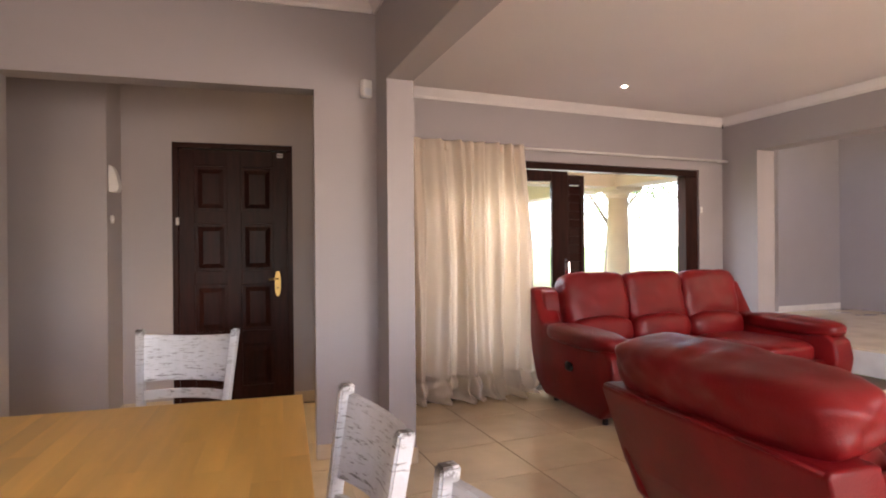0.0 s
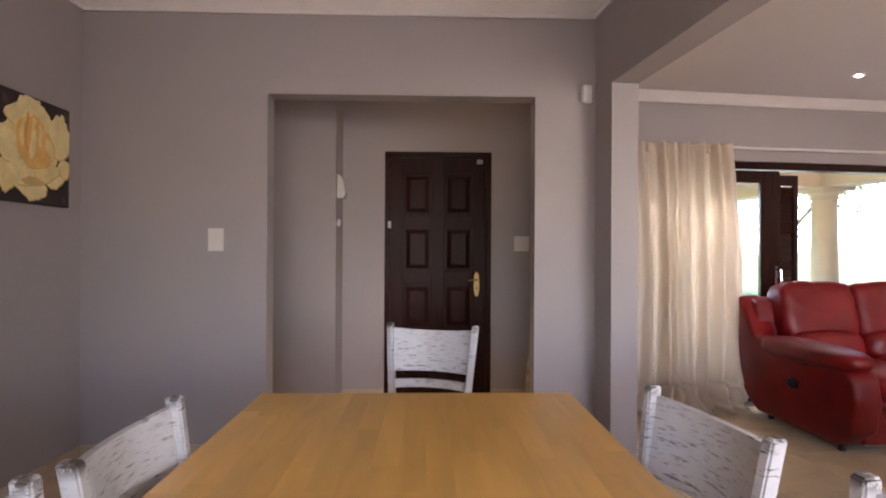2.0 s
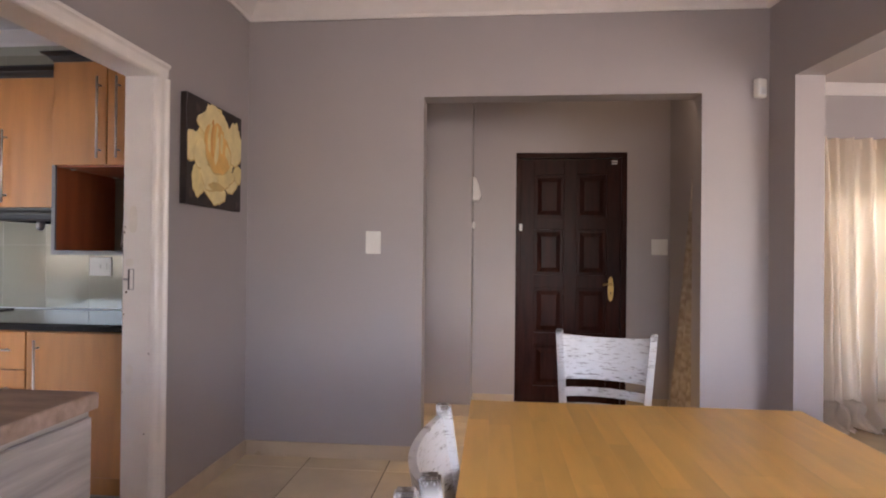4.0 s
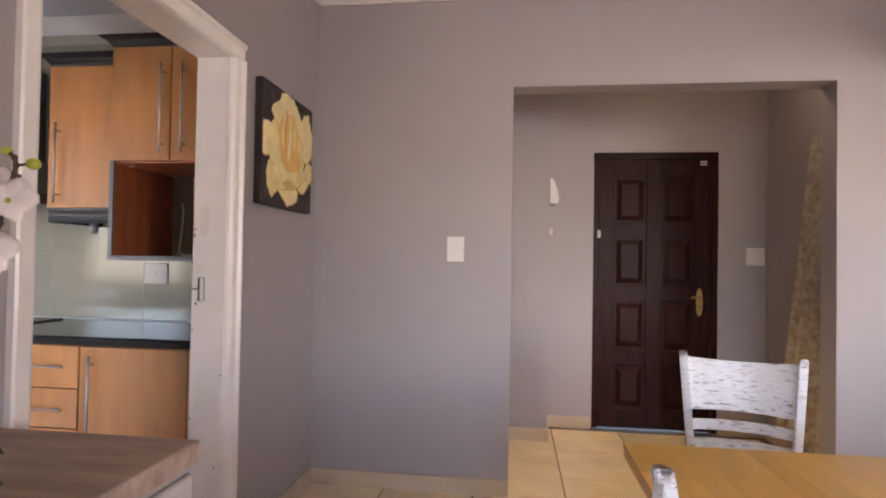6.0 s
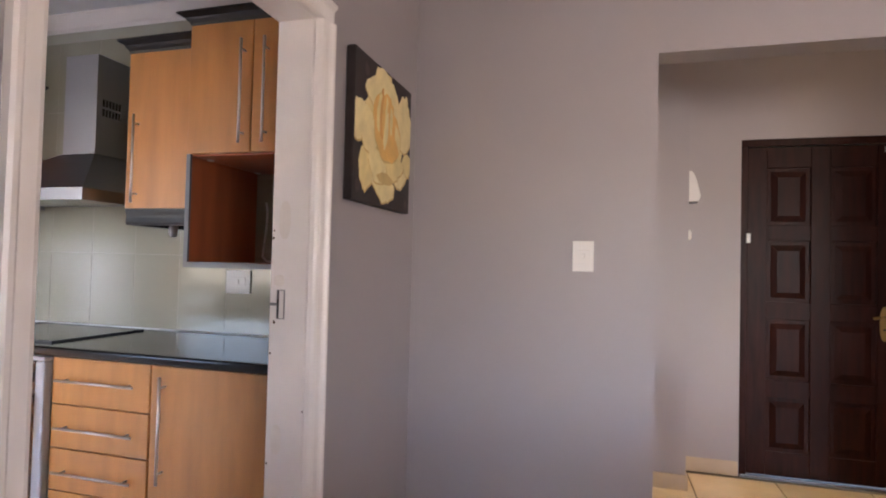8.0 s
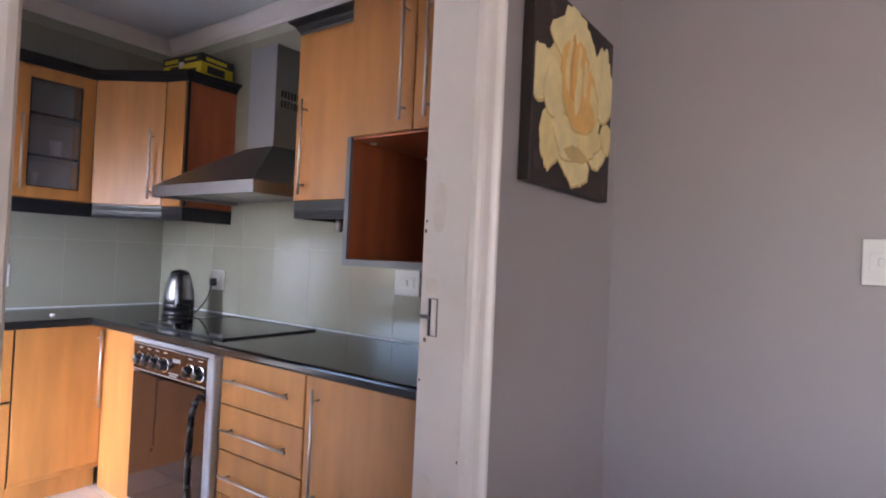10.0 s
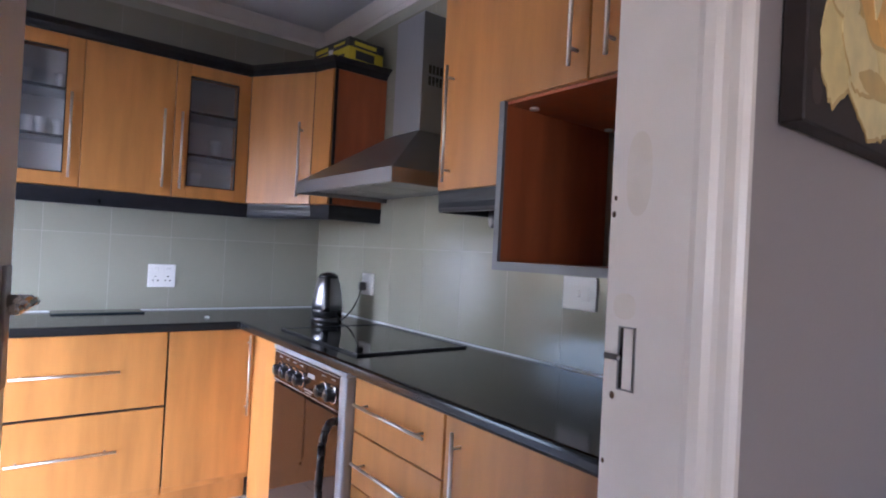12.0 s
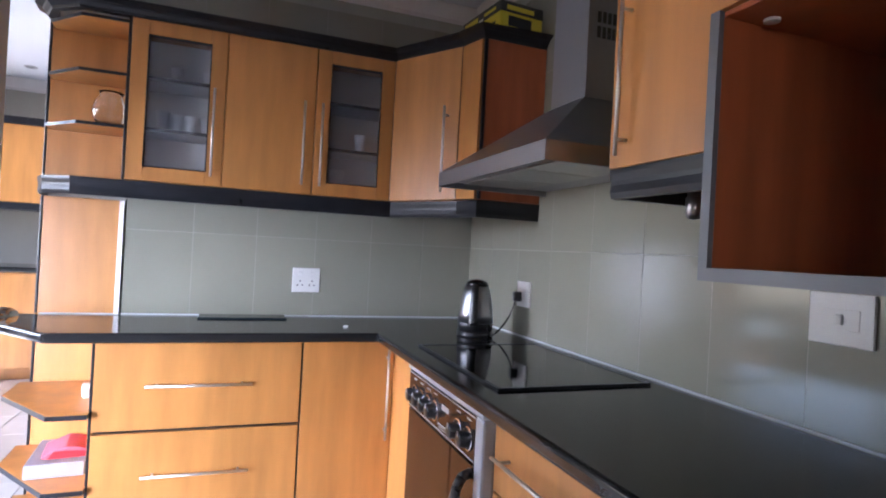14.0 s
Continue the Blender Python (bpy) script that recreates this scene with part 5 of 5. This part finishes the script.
moulding("cornice", tu, TL, 2.24, 2.298, 0.05, 0.03)
TLP = [(-2.876, 3.348, -1, 0), (-2.876, 2.985, -0.8, -0.8), (-2.455, 2.985, 0, -1)]
moulding("pelmet", tu, TLP, 1.434, 1.51, 0.006, 0.02)
uh = thing("cabinet_peg", pose(-2.73, 3.12, 1.512), "small steel peg hanging under the wall cabinet", "peg")
bm = N()
lathe(bm, [(0.0, -0.127), (0.012, -0.125), (0.019, -0.116), (0.021, -0.10), (0.021, -0.075), (0.017, -0.07), (0.017, -0.012), (0.026, -0.008), (0.026, 0)], 18)
part("body", bm, STEEL, uh, smooth=True)

mu = thing("microwave_cabinet", I4, "tall beech wall cabinet with an open microwave niche", "cabinet")
MX0, MX1, MY = -2.445, -1.785, 2.86
front_panel("carcass", mu, (MX0, MX1, MY + 0.02, 3.348, 1.731, 2.283))
for x0, x1, hx in ((MX0, -2.137, -2.172), (-2.133, MX1, -2.063)):
    d = front_panel("door", mu, (x0, x1, MY, MY + 0.019, 1.731, 2.283))
    bar_handle(d, (hx, MY, 1.764), (hx, MY, 2.195), (0, -1, 0))
front_panel("niche_side", mu, (MX0, MX0 + 0.018, MY + 0.012, 3.348, 1.272, 1.73), CHERRY)
front_panel("niche_side", mu, (MX1 - 0.018, MX1, MY + 0.012, 3.348, 1.272, 1.73), CHERRY)
front_panel("niche_top", mu, (MX0 + 0.018, MX1 - 0.018, MY + 0.012, 3.348, 1.72, 1.73), CHERRY)
front_panel("niche_shelf", mu, (MX0, MX1, MY + 0.012, 3.348, 1.250, 1.272), CHERRY)
bm = N()
box(bm, MX0 - 0.001, MX0 + 0.019, MY, MY + 0.012, 1.272, 1.73)
box(bm, MX0 - 0.001, MX1, MY, MY + 0.012, 1.248, 1.272)
part("edging", bm, EDGEGREY, mu, "grey edging strip")
for y in (2.95, 3.3):
    bm = N()
    lathe(bm, [(0.014, 0.002), (0.014, -0.005), (0.006, -0.007)], 14)
    part("screw_cap", bm, WHITEPLASTIC, mu, m=pose(MX0 + 0.05, y, 1.72))
ML = [(MX0, 3.348, -1, 0), (MX0, MY, -0.8, -0.8), (MX1, MY, 0, -1)]
moulding("cornice", mu, ML, 2.283, 2.33, 0.055, 0.03)
cabl = thing("white_cable", pose(-2.36, 3.31, 1.272), "loose white cable in the microwave niche", "cable")
bm = N()
pipe(bm, [(0.0, 0.02, 0.30), (0.015, 0.01, 0.26), (0.02, 0.0, 0.2), (0.01, 0.0, 0.1), (0.015, -0.02, 0.03), (0.06, -0.05, 0.008), (0.2, -0.06, 0.006)], 0.005, 8)
part("cable", bm, WHITEPLASTIC, cabl, smooth=True)
adp = thing("power_adapter", pose(-2.08, 3.25, 1.272), "small black power adapter in the niche", "adapter")
bm = N()
box(bm, -0.05, 0.05, -0.03, 0.03, 0, 0.04, 0.006, 2)
part("body", bm, BLACKPLASTIC, adp)

# ---- small things in the kitchen ----
kettle = thing("kettle", pose(-4.0, 3.12, 0.902, 0, 0, 20), "brushed steel cordless kettle with black lid and base", "kettle")
bm = N()
lathe(bm, [(0.078, 0.0), (0.082, 0.004), (0.08, 0.02), (0.074, 0.026)], 32)
part("base", bm, BLACKPLASTIC, kettle, smooth=True)
bm = N()
lathe(bm, [(0.078, 0.028), (0.08, 0.06), (0.079, 0.062)], 32)
part("band", bm, BLACKPLASTIC, kettle, smooth=True)
bm = N()
lathe(bm, [(0.079, 0.0625), (0.077, 0.10), (0.071, 0.15), (0.061, 0.20), (0.052, 0.225)], 32)
part("body", bm, STEEL, kettle, smooth=True)
bm = N()
lathe(bm, [(0.053, 0.226), (0.046, 0.242), (0.03, 0.252), (0.008, 0.256)], 32)
part("lid", bm, BLACKPLASTIC, kettle, smooth=True)
bm = N()
rows = []
for t in [k / 14 for k in range(15)]:
    p = Vector((0.089 - 0.03 * t ** 1.8 - 0.028 * max(0, (t - 0.8) / 0.2) ** 2, 0, 0.055 + 0.19 * t))
    hw = 0.022 - 0.006 * t
    rows.append([bm.verts.new(p + Vector((dx, dy, 0))) for dx, dy in ((-0.016, -hw), (0.004, -hw * 0.8), (0.004, hw * 0.8), (-0.016, hw))])
for a, b in zip(rows, rows[1:]):
    for i in range(4):
        bm.faces.new((a[i], a[(i + 1) % 4], b[(i + 1) % 4], b[i]))
bm.faces.new(rows[0][::-1])
bm.faces.new(rows[-1])
part("handle", bm, BLACKPLASTIC, kettle, smooth=True, m=pose(0, 0, 0, 0, 0, -52))
bm = N()
prism(bm, [(-0.03, 0.19), (-0.082, 0.222), (-0.045, 0.238)], -0.02, 0.02, "y", 0.004, 1)
part("spout", bm, BLACKPLASTIC, kettle, m=pose(0, 0, 0, 0, 0, -52))
pl = thing("plug_and_cord", pose(-3.985, 3.338, 1.085), "black plug with its cord running to the kettle", "cable")
bm = N()
box(bm, -0.014, 0.014, -0.04, 0, -0.022, 0.024, 0.007, 2)
part("plug", bm, BLACKPLASTIC, pl)
bm = N()
cord = []
for k in range(15):
    t = k / 14
    cord.append((0.0 + 0.0 * t + 0.06 * math.sin(t * 2.6), -0.03 - 0.17 * t, -0.02 - 0.155 * min(1, t * 1.25) ** 0.8))
pipe(bm, cord, 0.004, 8)
part("cord", bm, BLACKPLASTIC, pl, smooth=True)
gb = thing("glass_board", pose(-4.545, 2.137, 0.902, 0, 0, 0), "dark glass worktop saver lying on the granite", "chopping board")
bm = N()
box(bm, -0.085, 0.05, -0.2, 0.2, 0.0, 0.008, 0.002, 1)
part("board", bm, material("dark_glass_board", (0.02, 0.03, 0.035), 0.1, var=0.2, bump=0), gb)
tag = thing("bottle_cap", pose(-4.25, 2.58, 0.902), "small white cap on the worktop", "cap")
bm = N()
lathe(bm, [(0.012, 0), (0.012, 0.006), (0.009, 0.008)], 14)
part("cap", bm, WHITEPLASTIC, tag)

bx = thing("cardboard_box", pose(-4.06, 3.2, 2.257, 0, 0, 6), "yellow and black tool carton on top of the cabinet", "box")
bm = N()
box(bm, -0.17, 0.17, -0.11, 0.11, 0, 0.11, 0.003, 1)
part("carton", bm, YELLOW, bx)
bm = N()
box(bm, -0.172, 0.172, -0.112, 0.112, 0.078, 0.128, 0.003, 1)
part("lid", bm, DARKCARD, bx)
for b, mt in (((-0.10, -0.02, -0.1125, -0.1112, 0.02, 0.07), DARKCARD), ((0.02, 0.13, -0.1125, -0.1112, 0.025, 0.045), DARKCARD), ((-0.15, -0.03, -0.1135, -0.1122, 0.09, 0.112), YELLOW), ((0.03, 0.13, -0.1135, -0.1122, 0.095, 0.108), YELLOW), ((-0.02, 0.02, -0.1135, -0.1122, 0.06, 0.09), WHITEPLASTIC)):
    bm = N()
    box(bm, *b)
    part("print", bm, mt, bx)
for b, mt in (((0.1712, 0.1725, -0.07, 0.05, 0.02, 0.065), DARKCARD), ((0.1722, 0.1735, -0.08, 0.06, 0.09, 0.11), YELLOW)):
    bm = N()
    box(bm, *b)
    part("print", bm, mt, bx)

jar = thing("glass_jar", pose(-4.47, 1.545, 1.74), "round clear glass jar on the open shelf", "jar")
bm = N()
lathe(bm, [(0.035, 0), (0.062, 0.02), (0.072, 0.06), (0.062, 0.105), (0.042, 0.13), (0.05, 0.145), (0.047, 0.145), (0.039, 0.128), (0.058, 0.103), (0.068, 0.06), (0.058, 0.023), (0.033, 0.006)], 32)
part("body", bm, PANE, jar, smooth=True)
tb = None
for y, z, sc2 in ((1.74, 1.746, 1), (1.80, 1.746, 0.9), (1.86, 1.746, 0.9), (1.79, 1.968, 0.85), (1.93, 1.968, 0.85), (2.55, 1.536, 1.2), (2.66, 1.746, 1.0), (1.93, 1.746, 0.9)):
    if tb is None:
        tb = thing("drinking_glass", pose(-4.55, y, z), "clear drinking glass inside the glazed cabinet", "glass", "glasses in the cabinet")
        bm = N()
        lathe(bm, [(0.026, 0), (0.03, 0.004), (0.024, 0.05), (0.033, 0.10), (0.031, 0.10), (0.022, 0.05), (0.024, 0.006)], 20)
        part("body", bm, WHITEPLASTIC, tb, smooth=True)
    else:
        o = copy_thing(tb, pose(-4.55, y, z))
        o.scale = (sc2, sc2, sc2)
gbx = thing("grey_box", pose(-4.36, 1.46, 0.32, 0, 0, 4), "flat grey cardboard box on the end shelf", "box")
bm = N()
box(bm, -0.16, 0.15, -0.10, 0.10, 0, 0.055, 0.003, 1)
part("carton", bm, GREYCARD, gbx)
pk = thing("pink_pouch", pose(-4.36, 1.50, 0.375, 0, 0, 8), "pink folded cloth pouch lying on the grey box", "pouch")
bm = N()
prism(bm, [(-0.10, 0.0), (0.10, 0.0), (0.10, 0.012), (0.02, 0.04), (-0.02, 0.045), (-0.10, 0.012)], -0.085, 0.085, "x", 0.004, 2)
part("flap", bm, PINK, pk)
bm = N()
prism(bm, [(-0.08, 0.001), (0.08, 0.001), (0.09, 0.022), (-0.06, 0.03)], 0.087, 0.093, "x")
part("lining", bm, RED, pk)
wc = thing("white_timer", pose(-4.33, 1.555, 0.60, 0, 0, 15), "small white plastic kitchen timer on the end shelf", "timer")
bm = N()
box(bm, -0.03, 0.03, -0.03, 0.03, 0, 0.055, 0.01, 3)
part("body", bm, WHITEPLASTIC, wc)
bm = N()
box(bm, 0.0302, 0.032, -0.012, 0.012, 0.02, 0.04)
part("dial", bm, INK, wc)

# scullery cabinets far behind the end shelf
for k, (y0, y1) in enumerate(((-0.4, 0.12), (0.125, 0.62), (0.625, 1.2))):
    fb = thing("base_cabinet", I4, "beech base cabinet in the scullery", "cabinet", "scullery cabinets")
    front_panel("carcass", fb, (-7.88, -7.32, y0, y1, 0.10, 0.91))
    front_panel("plinth", fb, (-7.88, -7.38, y0, y1, 0, 0.10))
    front_panel("door", fb, (-7.319, -7.30, y0 + 0.003, y1 - 0.003, 0.11, 0.905))
    fu = thing("wall_cabinet", I4, "beech wall cabinet in the scullery", "cabinet", "scullery cabinets")
    front_panel("carcass", fu, (-7.88, -7.56, y0, y1, 1.50, 2.18))
    front_panel("door", fu, (-7.559, -7.54, y0 + 0.003, y1 - 0.003, 1.505, 2.175))
    front_panel("cornice", fu, (-7.88, -7.51, y0, y1, 2.18, 2.24), BLACKTRIM)
    front_panel("pelmet", fu, (-7.88, -7.54, y0, y1, 1.44, 1.50), BLACKTRIM)
ft = thing("worktop", I4, "black granite worktop in the scullery", "worktop")
bm = N()
box(bm, -7.89, -7.26, -0.42, 1.22, 0.912, 0.955, 0.01, 2)
part("slab", bm, GRANITE, ft)

# ---- patio and garden ----
structure("ground", [(-900, 900, 5.05, 1500, -0.35, -0.14)], GRASS, "sunlit garden lawn", category="ground")
structure("pavement_patio", [(-1.45, 7.0, 0.22, 9.5, -0.13, -0.01)], PAVING, "pale patio paving", LIV, "paving")
pr = thing("patio_roof", LIV, "cream plastered patio roof with beams", "roof")
bm = N()
box(bm, -1.4, 2.95, 0.24, 7.2, 2.36, 2.5)
part("slab", bm, STONE, pr)
for b in ((2.25, 2.60, 0.24, 7.2, 2.06, 2.36), (-1.4, 2.25, 1.55, 1.85, 2.06, 2.36), (-1.4, 2.25, 5.6, 5.9, 2.06, 2.36)):
    bm = N()
    box(bm, *b)
    part("beam", bm, STONE, pr)
for u, v in ((2.42, 1.7), (2.42, 5.75), (-1.2, 5.75)):
    c = thing("column", LIV @ pose(u, v, -0.01), "round cream plaster column with a moulded capital", "column", "patio columns")
    bm = N()
    lathe(bm, [(0.20, 0), (0.20, 0.08), (0.17, 0.12), (0.15, 0.16)], 32)
    part("base", bm, STONE, c, smooth=False)
    bm = N()
    lathe(bm, [(0.15, 0.16), (0.148, 0.9), (0.132, 1.93)], 32)
    part("shaft", bm, STONE, c, smooth=True)
    bm = N()
    lathe(bm, [(0.132, 1.93), (0.155, 1.94), (0.155, 1.955), (0.14, 1.965), (0.16, 1.99), (0.20, 2.01), (0.20, 2.03)], 32)
    box(bm, -0.22, 0.22, -0.22, 0.22, 2.03, 2.07)
    part("capital", bm, STONE, c)


def tree(x, y, h, seed):
    rng = random.Random(seed)
    t = thing("tree", pose(x, y, -0.14), "leafy garden tree in full sun", "tree", "garden trees")
    bm = N()
    rod(bm, (0, 0, 0), (0.1, 0, h * 0.45), 0.16, 0.1, 10)
    tips = []
    for k in range(7):
        a = k * 0.9 + rng.random()
        e = Vector((0.1 + 1.3 * math.cos(a) * h / 5, 1.3 * math.sin(a) * h / 5, h * (0.62 + 0.3 * rng.random())))
        rod(bm, (0.1, 0, h * 0.42), e, 0.07, 0.02, 6)
        tips.append(e)
    part("trunk", bm, BARK, t)
    bm = N()
    for _ in range(2600):
        c = rng.choice(tips) + Vector([rng.gauss(0, h * 0.11) for _ in range(3)])
        q = Euler([rng.uniform(0, 6.3) for _ in range(3)]).to_matrix()
        sz = rng.uniform(0.07, 0.15)
        bm.faces.new([bm.verts.new(c + q @ Vector(p) * sz) for p in ((-0.5, 0, 0), (0, -0.3, 0.1), (0.6, 0, 0), (0, 0.3, 0.1))])
    part("crown", bm, LEAF, t)


for k, (x, y, h) in enumerate(((5.2, 17.5, 5.0), (8.2, 19.0, 6.0), (11.5, 17.0, 5.0), (3.0, 21, 6.0), (14.5, 15.0, 6.0))):
    tree(x, y, h, k)

# ---- tiles, last ----
def tile_mesh(name, w, h, th, mat, gap):
    """A bevelled tile lying flat, its top at z = 0."""
    bm = N()
    box(bm, -w / 2 + gap, w / 2 - gap, -h / 2 + gap, h / 2 - gap, -th, 0, 0.0012, 1)
    return mesh_of(bm, name, mat)


def lay(me, parent, m):
    ob = new("tile", me)
    ob.parent = parent
    ob.matrix_basis = m


t50 = tile_mesh("tile", 0.5, 0.5, 0.008, TILE, 0.0035)
for i in range(7):
    for j in range(16):
        x, y = -1.95 + 0.5 * i + 0.0, 4.54 - 0.5 * j
        if y > 3.6 and x < -1.1:
            continue
        lay(t50, floor, pose(x, y, 0))
t52 = tile_mesh("tile", 0.527, 0.527, 0.008, TILE, 0.0035)
for i in range(10):
    for j in range(15):
        u, v = -2.0 + 0.0115 + 0.527 * i - 0.27 + 0.0, -0.42 - 0.527 * j + 0.0
        p = LIV @ Vector((u, v, 0))
        if u < 3.0 and p.x > 1.42 + 0.096 * (3.23 - p.y):
            lay(t52, floor_living, pose(u, v, -0.002))
kt = tile_mesh("tile", 0.4, 0.4, 0.008, KTILE, 0.002)
for i in range(7):
    for j in range(9):
        lay(kt, floor_kitchen, pose(-4.45 + 0.4 * i, 2.95 - 0.4 * j, 0))
for i in range(8):
    for j in range(7):
        lay(kt, floor_kitchen, pose(-4.85 - 0.4 * i, 1.35 - 0.4 * j, 0))
wall_tiles_w = structure("wall_tiles_west", [(-4.6515, -4.6409, 1.60, 3.358, 0.88, 2.57)], WGROUT, "pale grey glazed wall tiles")
wall_tiles_n = structure("wall_tiles_north", [(-4.64, -1.782, 3.3509, 3.3615, 0.88, 2.57)], WGROUT, "pale grey glazed wall tiles")
tw = tile_mesh("tile", 0.292, 0.40, 0.006, WTILE, 0.0008)
for r in range(5):
    z = 0.902 + 0.2 + 0.4 * r
    if z > 2.55:
        continue
    for k in range(6):
        lay(tw, wall_tiles_w, pose(-4.64, 1.745 + 0.292 * k, z) @ pose(0, 0, 0, 90, 0, 90))
    for k in range(10):
        lay(tw, wall_tiles_n, pose(-4.492 + 0.292 * k, 3.35, z) @ pose(0, 0, 0, 90, 0, 0))
